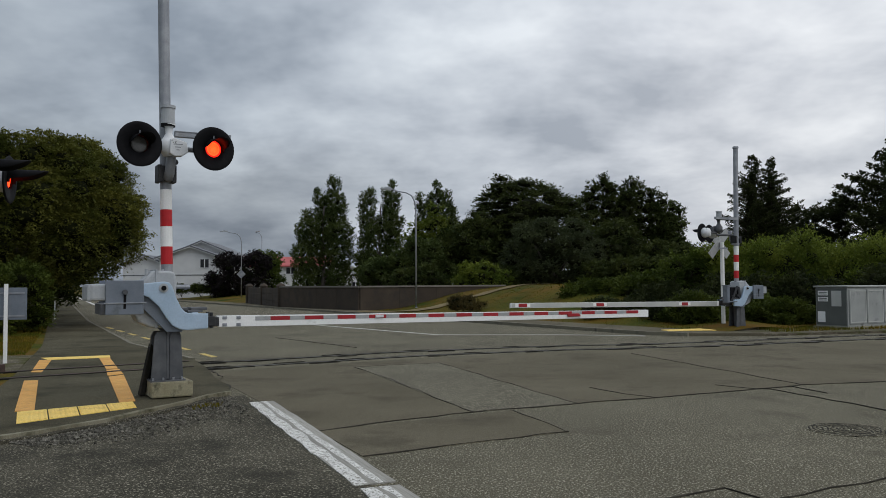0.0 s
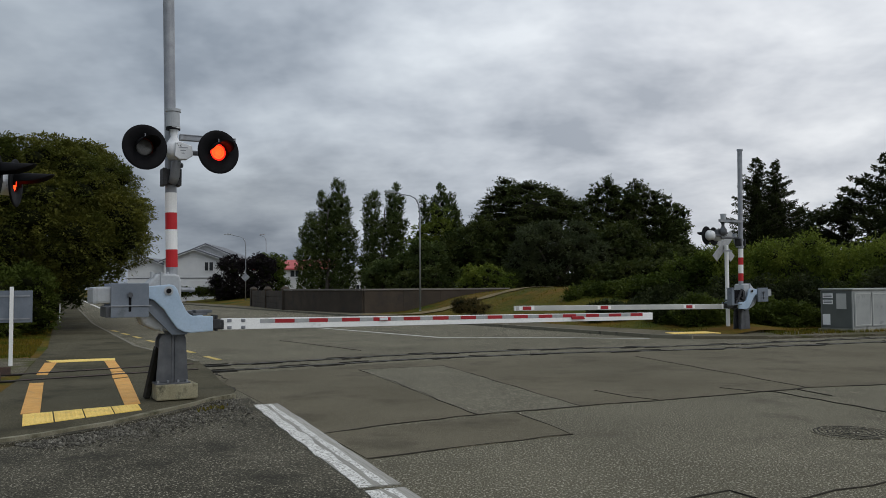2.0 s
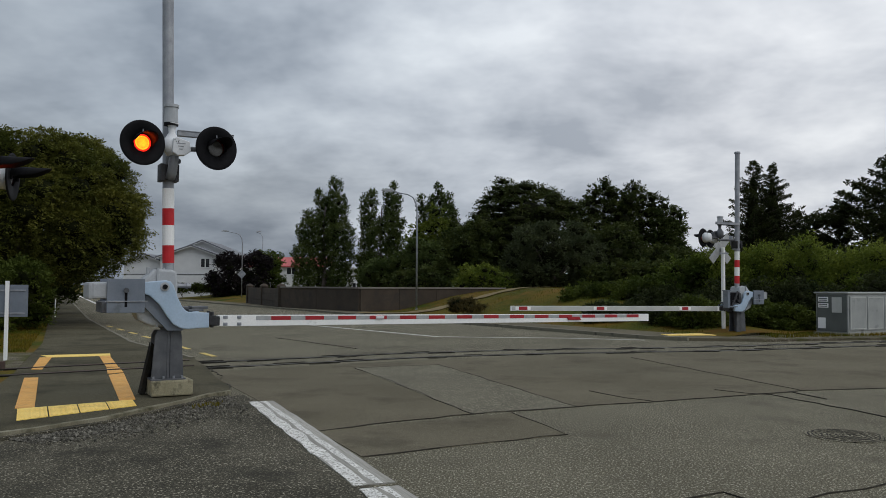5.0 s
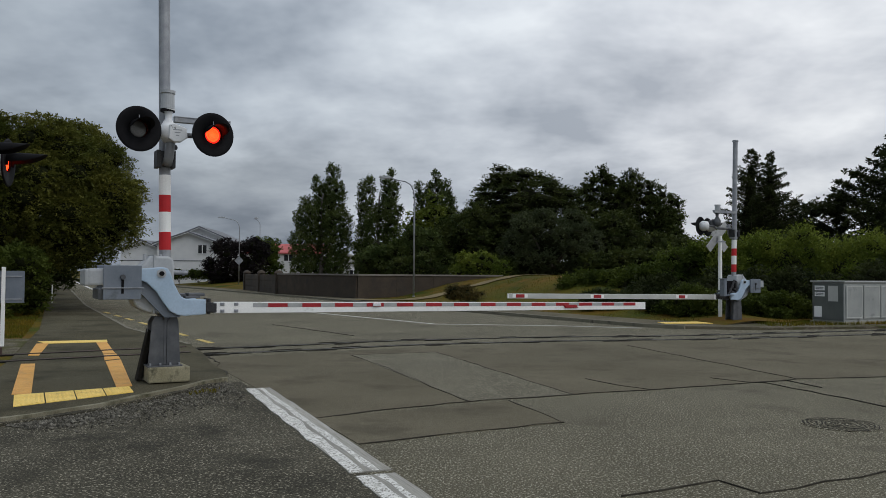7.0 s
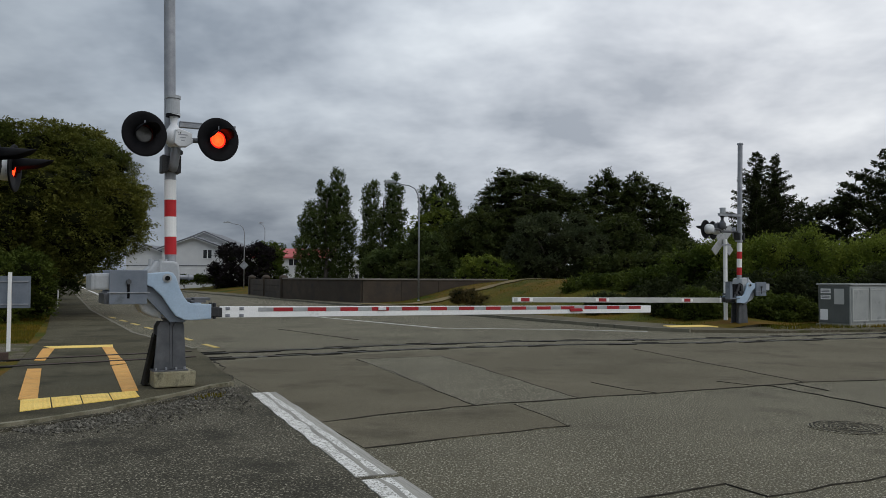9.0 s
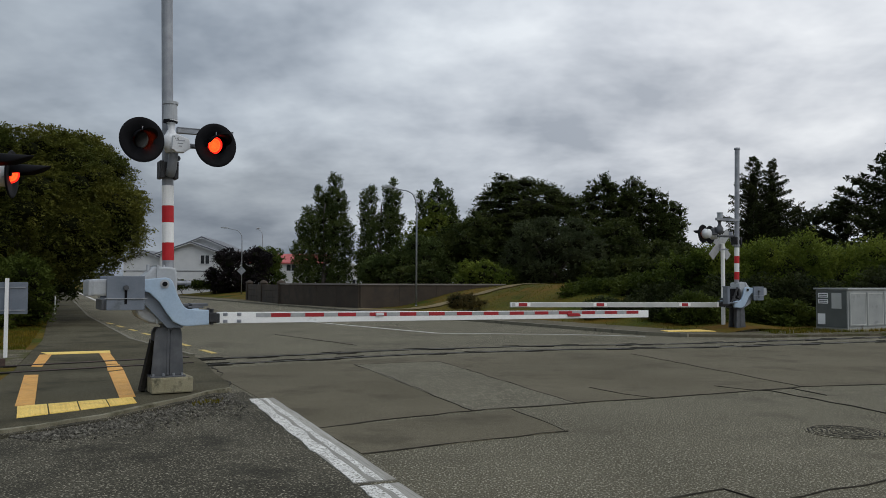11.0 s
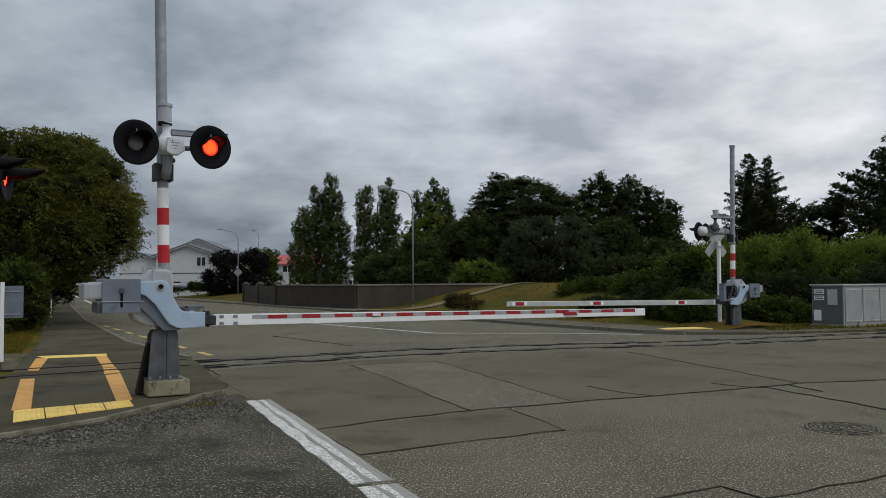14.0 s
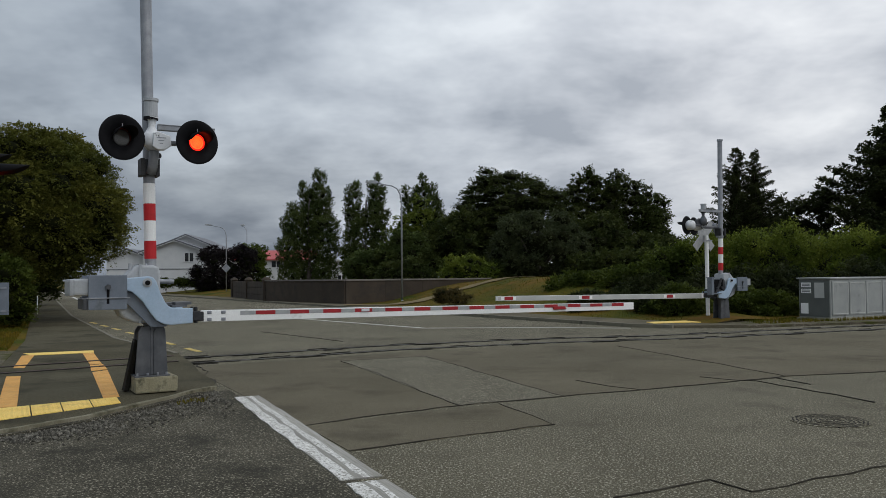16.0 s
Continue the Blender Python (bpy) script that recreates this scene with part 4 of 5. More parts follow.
# ---------------------------------------------------------------- trees and shrubs
def leaves(name, lobes, count, size, mat, parent=None, seed=1, core=0.5, flat=0.0, droop=0.12, low=0.12, label="", shoot=0.0, rise=0.2, per=12, starts=None):
    """A crown of leafy shoots on overlapping lobes (centre and radii) round cores coloured near black for the shade
    between leaves; each shoot carries its leaves to both sides.
    """
    rng = np.random.default_rng(seed)
    lob = np.array(lobes, float).reshape(-1, 6)
    shoot = shoot or size * 5.0
    want = int(count * 2.2) // per
    n = want * 4
    if starts is None:
        area = (lob[:, 3] * lob[:, 4] + lob[:, 3] * lob[:, 5] + lob[:, 4] * lob[:, 5])
        pick = rng.choice(len(lob), n, p=area / area.sum())
        d = rng.normal(size=(n, 3))
        d[:, 2] += 0.35
        d /= np.linalg.norm(d, axis=1)[:, None]
        rad = 1.0 - 0.34 * rng.random(n) ** 1.5
        bumps = 0.10 * np.sin(d[:, 0] * 7 + pick) * np.sin(d[:, 1] * 6 + pick * 2) + 0.08 * np.sin(d[:, 2] * 11 + pick * 3)
        bumps *= np.minimum(1, 1.2 / lob[pick, 3:6].mean(1))
        p = lob[pick, :3] + d * lob[pick, 3:6] * (rad + bumps)[:, None]
        keep = p[:, 2] > low
        for i in range(len(lob)):
            q = (p - lob[i, :3]) / lob[i, 3:6]
            keep &= ~(((q ** 2).sum(1) < 0.5) & (pick != i))
        p, d = p[keep][:want], d[keep][:want]
        axis = d * np.array([1, 1, 0.5]) + np.array([0, 0, rise]) + rng.normal(size=p.shape) * 0.33
        axis /= np.linalg.norm(axis, axis=1)[:, None]
        p = p - axis * shoot * 0.55
    else:
        p, axis = starts
    n = len(p)
    reach = (shoot * (0.6 + 0.8 * rng.random(n)))[:, None, None]
    side = np.cross(axis, np.array([0, 0, 1.0]) + rng.normal(size=(n, 3)) * 0.3)
    side /= np.linalg.norm(side, axis=1)[:, None] + 1e-9
    top = np.cross(side, axis)
    u = rng.random((n, per, 1)) ** 0.8
    v = rng.uniform(-1, 1, (n, per, 1))
    axis, side, top = axis[:, None], side[:, None], top[:, None]
    pos = p[:, None] + reach * (axis * u + side * v * 0.42 * (1.05 - 0.65 * u) + top * 0.07 * rng.normal(size=(n, per, 1)))
    pos[:, :, 2:] -= droop * u ** 2 * reach
    a = axis * 0.7 + side * np.sign(v) * 0.7 + rng.normal(size=(n, per, 3)) * 0.38
    nor = top * (0.9 + flat) + rng.normal(size=(n, per, 3)) * 0.42 + np.array([0, 0, 0.25])
    pos, a, nor = pos.reshape(-1, 3), a.reshape(-1, 3), nor.reshape(-1, 3)
    n = len(pos)
    a /= np.linalg.norm(a, axis=1)[:, None]
    b = np.cross(nor, a)
    b /= np.linalg.norm(b, axis=1)[:, None] + 1e-9
    nor = np.cross(a, b)
    s = size * (0.6 + 0.8 * rng.random(n))[:, None]
    vs = np.stack([pos - a * s, pos + b * s * 0.42 + nor * s * 0.12, pos + a * s, pos - b * s * 0.42 + nor * s * 0.12], 1).reshape(-1, 3)
    idx = np.arange(4 * n)
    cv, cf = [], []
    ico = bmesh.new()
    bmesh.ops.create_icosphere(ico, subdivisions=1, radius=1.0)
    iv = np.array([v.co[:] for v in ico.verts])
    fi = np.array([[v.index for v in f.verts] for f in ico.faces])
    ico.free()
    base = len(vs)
    # solid cores that paint the dark depth of the crown
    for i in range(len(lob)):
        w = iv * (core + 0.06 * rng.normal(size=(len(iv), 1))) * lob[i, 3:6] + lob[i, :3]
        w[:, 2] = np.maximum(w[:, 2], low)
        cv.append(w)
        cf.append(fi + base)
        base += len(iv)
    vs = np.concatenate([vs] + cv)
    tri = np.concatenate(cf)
    loops = np.concatenate([idx, tri.ravel()])
    first = np.concatenate([np.arange(n) * 4, 4 * n + np.arange(len(tri)) * 3])
    me = bpy.data.meshes.new(name)
    me.vertices.add(len(vs)); me.vertices.foreach_set("co", vs.ravel())
    me.loops.add(len(loops)); me.loops.foreach_set("vertex_index", loops.astype(np.int32))
    me.polygons.add(len(first)); me.polygons.foreach_set("loop_start", first.astype(np.int32))
    me.update(calc_edges=True)
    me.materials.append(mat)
    me.materials.append(CORE_SHADE)
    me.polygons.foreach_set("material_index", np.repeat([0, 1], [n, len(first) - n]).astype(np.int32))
    ob = new(name, me)
    if parent is not None:
        ob.parent = parent
    if label:
        ob["label"] = label
    return ob


def conifer(x, y, r, z0, z1, size, label, seed, mat, tiers=26, lift=0.25, width=0.9, thin=1.0, fill=0.62):
    """A conifer: straight trunk, whorls of boughs that sag and turn up at the tip, each with hanging side shoots."""
    rng = np.random.default_rng(seed)
    e = thing("conifer_tree", (x, y, 0), 0, label, "tree")
    bm = bmesh.new()
    tube(bm, [(0, 0, -0.1), (0.05, 0, z1 * 0.5), (0, 0, z1 * 0.97)], 0.26, 10, 0.03)
    part("trunk", bm, BARK, e, smooth=True)
    pts, axes = [], []
    boughs = bmesh.new()
    for i in range(tiers):
        k = i / (tiers - 1)
        for j in range(max(4, int(10 - 5 * k))):
            length = (r * (1 - k) ** 0.85 + 0.3) * rng.uniform(0.62, 1.22) - 0.1
            a = rng.uniform(0, 6.283)
            z = z0 + (z1 - z0) * (k + rng.uniform(-0.4, 0.4) / tiers)
            out = np.array([math.cos(a), math.sin(a), 0])
            across = np.array([-out[1], out[0], 0])
            line = []
            steps = max(4, int(length / 0.12 * thin))
            for q in range(steps):
                t = (q + 1) / steps
                c = out * length * t + np.array([0, 0, z + length * (lift * t + 0.1 * t * t)])
                line.append(c)
                if t < 0.12:
                    continue
                for w in (-1, 1):
                    d = out * 0.75 + across * w * (0.9 - 0.55 * t) + np.array([0, 0, -0.05 + 0.3 * t]) + rng.normal(size=3) * 0.15
                    pts.append(c + across * w * width * 0.12 * length * (1 - t))
                    axes.append(d / np.linalg.norm(d) * (1.15 - 0.5 * t) * (1 - 0.5 * k))
            if length > 0.6:
                tube(boughs, [Vector((0, 0, line[0][2]))] + [Vector(c) for c in line[1::2]], 0.045, 5, 0.012)
    part("branchwork", boughs, BARK, e, smooth=True)
    inner = [(0, 0, z0 + (z1 - z0) * i / 18, r * fill * (1 - i / 18) + 0.05, r * fill * (1 - i / 18) + 0.05, (z1 - z0) * 0.07) for i in range(16)]
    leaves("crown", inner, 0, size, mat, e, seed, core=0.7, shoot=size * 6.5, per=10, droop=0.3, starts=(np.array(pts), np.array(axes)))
    return e


def tree(name, x, y, lobes, count, size, mat, label, category, trunk=0.25, trunk_h=None, seed=1, z=0.0, limbs=4, **kw):
    """A tapered trunk with limbs into its lobes, and the crown. Lobes are relative to the foot."""
    e = thing(name, (x, y, z), 0, label, category)
    if trunk:
        bm = bmesh.new()
        lob = sorted(lobes, key=lambda l: -l[5])
        top = trunk_h or max(l[2] for l in lobes)
        pts = [(0.08 * math.sin(i * 1.7 + seed), 0.08 * math.cos(i * 1.3 + seed), top * i / 6 - 0.1) for i in range(7)]
        tube(bm, pts, trunk, 10, trunk * 0.3)
        part("trunk", bm, BARK, e, smooth=True)
        for l in lob[:limbs]:
            bm = bmesh.new()
            z0 = min(top * 0.55, l[2] * 0.6)
            tube(bm, [(0, 0, z0), (l[0] * 0.5, l[1] * 0.5, (z0 + l[2]) / 2 + 0.1), (l[0], l[1], l[2])], trunk * 0.45, 8, trunk * 0.12)
            part("limb", bm, BARK, e, smooth=True)
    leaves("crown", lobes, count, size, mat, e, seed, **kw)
    return e


def blob_lobes(rng, rx, ry, z0, z1, n, r):
    """Lobes filling a rounded crown from z0 to z1."""
    out = [(0, 0, (z0 + z1) / 2, rx * 0.72, ry * 0.72, (z1 - z0) * 0.40)]
    for i in range(n):
        a, h = rng.uniform(0, 2 * math.pi), rng.uniform(-0.8, 0.85)
        k = math.sqrt(1 - h * h)
        s = r * rng.uniform(0.75, 1.2)
        out.append((math.cos(a) * k * (rx - s * 0.7), math.sin(a) * k * (ry - s * 0.7), (z0 + z1) / 2 + h * ((z1 - z0) / 2 - s * 0.6), s, s, s * 0.85))
    return out


R = random.Random(11)
def dome_lobes(rng, rx, ry, z0, z1, n):
    """Flat boughs in layers over a dome."""
    out = [(0, 0, z0, rx * 0.86, ry * 0.86, (z1 - z0) * 0.8), (0, 0, z0 + (z1 - z0) * 0.58, rx * 0.84, ry * 0.84, (z1 - z0) * 0.36)]
    for i in range(n):
        a, e = rng.uniform(0, 6.28), math.asin(rng.uniform(0.0, 1.0))
        q = rng.uniform(0.86, 1.0)
        w = math.cos(e) ** 0.6
        out.append((math.cos(a) * w * rx * q, math.sin(a) * w * ry * q, z0 + math.sin(e) * (z1 - z0) * q - 0.2, rng.uniform(0.8, 1.3), rng.uniform(0.8, 1.3), rng.uniform(0.3, 0.5)))
    return out


# broad tree over the footpath
tree("broadleaf_tree", -15.0, 28.5, blob_lobes(R, 4.35, 4.2, 1.0, 6.95, 150, 0.8) + [(3.2, -0.6, 2.7, 0.9, 0.9, 0.7), (2.4, -1.1, 2.2, 0.9, 0.9, 0.7), (3.8, 0.0, 3.3, 0.7, 0.8, 0.7), (1.5, -1.6, 1.95, 0.9, 0.9, 0.6), (0.4, -1.8, 1.9, 0.9, 0.9, 0.6)], 116000, 0.050, LEAF_BIG, "broad dark olive-green tree with dense rounded crown over the footpath", "tree", 0.28, 4.0, 3, low=1.4, shoot=0.38, rise=0.12, droop=0.35, core=0.46)
for i, (x, y, r, h) in enumerate(((-21.5, 46, 3.0, 4.2), (-27.5, 58, 4.0, 5.0), (-17.6, 38, 2.0, 3.2), (-33.0, 60, 5.0, 6.0))):
    tree("broadleaf_tree", x - 1.5, y, blob_lobes(R, r, r, 0.4, h, 16, 0.9), 6000, 0.12, LEAF_MID if i % 2 else LEAF_DARK, "dark leafy tree further along the footpath", "tree", 0.15, h * 0.6, 110 + i)
# Added tree, hidden by the first, only to cast shade on the footpath.
tree("broadleaf_tree", -18.6, 36.5, blob_lobes(R, 4.2, 4.5, 2.2, 7.6, 40, 1.1), 14000, 0.09, LEAF_BIG, "broad dark green tree added out of sight to shade the footpath", "tree", 0.28, 4.5, 7, low=2.0)
# hedge by the footpath
for i in range(3):
    leaf_x = -12.95 - i * 2.1
    tree("hedge_shrub", leaf_x, 24.0 + i * 0.5, blob_lobes(R, 1.3, 1.6, -0.4, 2.5 + 0.1 * i, 20, 0.5), 10000, 0.05, LEAF_HEDGE, "trimmed green hedge beside the footpath", "hedge", 0.06, 1.2, 20 + i)
# far trees behind the wall and bank
tree("purple_tree", -19.6, 80, blob_lobes(R, 3.5, 2.8, -0.9, 4.95, 44, 0.75), 15000, 0.10, LEAF_PURPLE, "low round dark purple-leaved tree", "tree", 0.2, 2, 31)
tree("shrub", -19.0, 88, blob_lobes(R, 2.0, 1.8, 0.2, 5.6, 12, 0.8), 4000, 0.12, LEAF_MID, "dark green shrub behind the purple tree", "shrub", 0.15, 2, 32)
for i in range(4):
    tree("hedge_shrub", -27.6 + i * 1.9, 80, blob_lobes(R, 1.15, 0.9, 0.6, 1.62, 12, 0.4), 2500, 0.06, LEAF_HEDGE, "low clipped hedge before the white house", "hedge", 0.05, 0.6, 120 + i)


def stem_lobes(stems, r, seed, z0=0.9):
    """Upright stems (offset across, height), each a column of rounded lobes with a narrow, uneven top."""
    rng = random.Random(seed)
    out = []
    for dx, h in stems:
        dy = rng.uniform(-0.8, 0.8)
        n = int((h - z0) / 0.75)
        for i in range(n):
            k = i / (n - 1)
            w = 1.4 * r * (0.74 + 0.34 * math.sin(k * 2.7)) * (1.0 if k < 0.84 else 1 - (k - 0.84) * 1.9)
            out.append((dx + rng.uniform(-0.45, 0.45) * r, dy + rng.uniform(-0.4, 0.4), z0 + (h - z0 - 0.55) * k + rng.uniform(-0.2, 0.2), w * rng.uniform(0.6, 1.15), w, rng.uniform(0.55, 0.95)))
    return out


def poplar(x, y, stems, r, seed, mat, count=11000):
    return tree("poplar_tree", x, y, stem_lobes(stems, r, seed), int(count * 1.35), 0.082, mat, "tall dark green poplar tree with upright boughs", "tree", 0.22, max(h for _, h in stems) * 0.8, seed, limbs=6, shoot=0.45, rise=1.0, droop=0.0, core=0.34)


poplar(-11.0, 75, [(-2.1, 7.0), (-1.3, 8.3), (-0.5, 10.2), (0.3, 9.6), (1.1, 11.0), (1.6, 8.7)], 0.68, 41, LEAF_POPLAR, 22000)
poplar(-5.8, 75, [(-1.35, 9.5), (-0.8, 10.0), (0.2, 8.6), (0.85, 10.3), (1.3, 10.9)], 0.50, 42, LEAF_POPLAR, 16000)
poplar(-0.75, 76, [(-1.2, 9.6), (-0.3, 10.1), (0.5, 10.5), (1.2, 10.3), (1.5, 9.2)], 0.56, 43, LEAF_POPLAR, 15000)
tree("broadleaf_tree", -1.0, 72, stem_lobes([(-1.2, 6.8), (0.2, 8.4), (1.2, 7.4)], 0.95, 44), 9000, 0.095, LEAF_BRIGHT, "mid green upright tree before the poplars", "tree", 0.2, 5, 44)
tree("broadleaf_tree", -7.9, 80, blob_lobes(R, 1.2, 1.2, 1.2, 4.6, 8, 0.6), 1600, 0.12, LEAF_MID, "small thin green tree beside the poplar", "tree", 0.12, 3, 45)
tree("broadleaf_tree", -5.1, 68, blob_lobes(R, 2.0, 2.2, 0.3, 4.2, 16, 0.8), 6000, 0.11, LEAF_POPLAR, "dark green bushy tree behind the wall", "tree", 0.2, 2, 51)
tree("broadleaf_tree", -1.6, 66, blob_lobes(R, 2.6, 2.4, 0.3, 5.4, 20, 0.9), 8000, 0.11, LEAF_POPLAR, "green leafy tree behind the wall", "tree", 0.2, 3, 52)
tree("broadleaf_tree", 2.2, 68, blob_lobes(R, 2.8, 2.6, 0.3, 7.4, 24, 0.95), 9000, 0.115, LEAF_DARK, "dark green bushy tree behind the bank", "tree", 0.2, 3, 53)


tree("cedar_tree", 7.5, 72, dome_lobes(R, 6.1, 4.8, 1.4, 11.2, 210), 52000, 0.085, LEAF_DARK, "broad dark evergreen tree with layered flat boughs", "tree", 0.5, 9, 54, flat=0.8, rise=0.0, shoot=0.5, core=0.62)
tree("evergreen_tree", 14.6, 74, stem_lobes([(-2.0, 9.3), (-0.8, 10.6), (0.2, 11.3), (1.2, 10.4), (2.0, 9.8)], 0.95, 55), 14000, 0.115, LEAF_DARK, "tall dark evergreen tree with uneven top", "tree", 0.35, 9, 55)
tree("evergreen_tree", 18.0, 74, stem_lobes([(-1.4, 10.0), (-0.2, 11.1), (1.0, 10.1), (1.8, 9.2)], 0.95, 56), 13000, 0.115, LEAF_DARK, "tall dark evergreen tree with uneven top", "tree", 0.35, 9, 56)
tree("evergreen_tree", 20.6, 74, stem_lobes([(-0.9, 8.4), (0.1, 8.7), (0.7, 8.4)], 0.72, 57), 8000, 0.115, LEAF_POPLAR, "dark upright evergreen tree", "tree", 0.3, 6, 57)
tree("evergreen_tree", 12.6, 66, blob_lobes(R, 4.5, 2.6, 0.3, 6.8, 30, 1.1), 11000, 0.115, LEAF_DARK, "dark low evergreen tree behind the bank", "tree", 0.3, 4, 58)
tree("evergreen_tree", 17.6, 62, blob_lobes(R, 3.0, 2.2, 0.3, 5.0, 20, 0.9), 7000, 0.11, LEAF_DARK, "dark shrubby tree behind the bank", "tree", 0.3, 3, 66)
# Filler tree added to block the sky that shows through the cedar.
tree("evergreen_tree", 5.5, 79, blob_lobes(R, 4.2, 2.4, 0.3, 8.4, 26, 1.1), 7000, 0.13, LEAF_DARK, "dark filler tree added behind the cedar crown", "tree", 0.3, 4, 67)
tree("dome_tree", 7.5, 55, blob_lobes(R, 3.5, 3.0, 0.6, 6.1, 60, 0.75), 26000, 0.062, LEAF_GREY, "round grey-green shrubby tree on the bank", "tree", 0.25, 3, 59)
tree("shrub", 2.25, 52, blob_lobes(R, 2.1, 1.4, 0.4, 3.05, 20, 0.5), 7000, 0.06, LEAF_BRIGHT, "light green shrub behind the wall", "shrub", 0.1, 1.5, 60)
tree("shrub", -1.8, 54, blob_lobes(R, 2.2, 1.4, 0.2, 2.8, 14, 0.6), 4500, 0.09, LEAF_DARK, "dark low shrub behind the wall", "shrub", 0.1, 1.5, 62)
tree("shrub", 4.2, 54, blob_lobes(R, 2.0, 1.4, 0.5, 2.8, 14, 0.6), 4500, 0.09, LEAF_DARK, "dark low shrub on the bank", "shrub", 0.1, 1.5, 63)
tree("shrub", 11.8, 52, blob_lobes(R, 3.0, 1.6, 0.3, 3.4, 20, 0.7), 6000, 0.1, LEAF_DARK, "dark shrub on the bank", "shrub", 0.1, 1.5, 64)
tree("shrub", 1.05, 36.8, blob_lobes(R, 0.95, 0.6, -0.35, 0.55, 22, 0.22), 5000, 0.028, DRY_LEAF, "small dry brown-green shrub on the bank", "shrub", 0, 0.5, 65, z=0.42, low=-0.15, rise=0.7)

# shrubs beyond the tracks
# Front shrubs in conifer green: shade under the taller ones put into colour.
for i, (x, y, rx, h, mat, lab) in enumerate((
        (6.6, 34.5, 1.6, 1.75, LEAF_HEDGE, "low green shrub on the bank"), (8.0, 33.0, 1.7, 2.1, LEAF_HEDGE, "green leafy shrub on the bank"), (9.3, 32.0, 1.6, 2.75, LEAF_MID, "green leafy shrub behind the barrier"),
        (11.2, 31.5, 1.7, 3.2, LEAF_BRIGHT, "bright green leafy shrub behind the barrier"), (13.2, 31.0, 1.9, 3.5, LEAF_BRIGHT, "bright green leafy shrub behind the mast"),
        (15.6, 31.0, 2.0, 3.2, LEAF_BRIGHT, "bright green leafy shrub behind the cabinet"), (18.2, 31.0, 2.1, 3.1, LEAF_MID, "green leafy shrub behind the cabinet"),
        (8.1, 26.6, 1.1, 1.05, LEAF_HEDGE, "low rounded green shrub beside the barrier"), (7.9, 27.6, 1.2, 1.0, LEAF_PINE_AND_SHADE, "low shrub beside the footpath coloured dark for shade"), (6.3, 29.6, 1.2, 0.9, LEAF_PINE_AND_SHADE, "low shrub beside the footpath coloured dark for shade"),
        (10.8, 26.4, 1.05, 0.85, LEAF_HEDGE, "low green shrub beside the cabinet"), (13.0, 28.4, 1.7, 1.9, LEAF_PINE_AND_SHADE, "shrub behind the cabinet coloured dark for shade"), (10.6, 28.8, 1.7, 1.8, LEAF_PINE_AND_SHADE, "shrub behind the barrier coloured dark for shade"), (8.4, 30.0, 1.4, 1.5, LEAF_PINE_AND_SHADE, "shrub behind the barrier coloured dark for shade"), (16.0, 28.6, 2.0, 2.1, LEAF_PINE_AND_SHADE, "shrub behind the cabinet coloured dark for shade"), (19.5, 28.8, 2.0, 2.3, LEAF_PINE_AND_SHADE, "shrub behind the cabinet coloured dark for shade"))):
    tree("shrub", x, y, blob_lobes(R, rx, 1.3, -0.3, h, 16, 0.5), 8500 if mat is not LEAF_PINE_AND_SHADE else 5000, 0.055, mat, lab, "shrub", 0.06, h * 0.6, 70 + i, shoot=0.6 if mat is LEAF_BRIGHT else 0.3, rise=0.9 if mat is LEAF_BRIGHT else 0.25)
conifer(22.95, 60, 3.0, 1.6, 10.7, 0.066, "tall dark conifer with spreading pointed boughs", 91, LEAF_PINE_AND_SHADE, 34)
conifer(24.6, 60.6, 3.1, 1.6, 10.6, 0.066, "tall dark conifer with spreading pointed boughs", 92, LEAF_PINE_AND_SHADE, 34)
tree("evergreen_tree", 29.0, 62, blob_lobes(R, 3.2, 2.5, 0.5, 8.2, 30, 0.8), 10000, 0.11, LEAF_PINE_AND_SHADE, "dark broad tree behind the shrubs", "tree", 0.3, 5, 93)
conifer(33.6, 58, 6.0, 0.8, 13.6, 0.15, "very tall dark conifer with heavy tufted boughs", 94, LEAF_PINE_AND_SHADE, 30, 0.3, 1.1, 0.6, 0.95)
tree("evergreen_tree", 20.6, 46, blob_lobes(R, 4.0, 2.5, 0.3, 4.0, 18, 1.0), 5500, 0.16, LEAF_PINE_AND_SHADE, "dark shrubby tree behind the leafy shrubs", "tree", 0.3, 3, 95)
tree("evergreen_tree", 27.0, 44, blob_lobes(R, 4.0, 2.5, 0.3, 4.6, 18, 1.0), 5500, 0.16, LEAF_PINE_AND_SHADE, "dark shrubby tree behind the leafy shrubs", "tree", 0.3, 3, 96)

def tufts(name, spots, count, height, mat, label, seed):
    """Many thin bent blades on the ground: spots gives x, y and z for two random numbers."""
    rng = np.random.default_rng(seed)
    vs, fs = [], []
    for i in range(count):
        x, y, z = spots(rng.random(), rng.random())
        h, a = height * (0.4 + rng.random()), rng.random() * 6.28
        w, l = 0.012 + height * 0.08, h * 0.5 * (rng.random() - 0.5)
        c, q = math.cos(a) * w, math.sin(a) * w
        b = len(vs)
        vs += [(x - c, y - q, z - 0.02), (x + c, y + q, z - 0.02), (x + l, y + l * 0.6, z + h)]
        fs.append((b, b + 1, b + 2))
    me = bpy.data.meshes.new(name)
    me.from_pydata(vs, [], fs)
    me.materials.append(mat)
    return tagged(new(name, me), label, "grass", kind="stuff")


GRASS_BLADE = foliage("grass_blades", (0.07, 0.085, 0.008), (0.16, 0.11, 0.014))


def bank_spot(a, b):
    p = KR + UR * (0.5 + 32 * a) + VR * (1.8 + 9 * b)
    return p.x, p.y, bank_height(p.x, p.y)


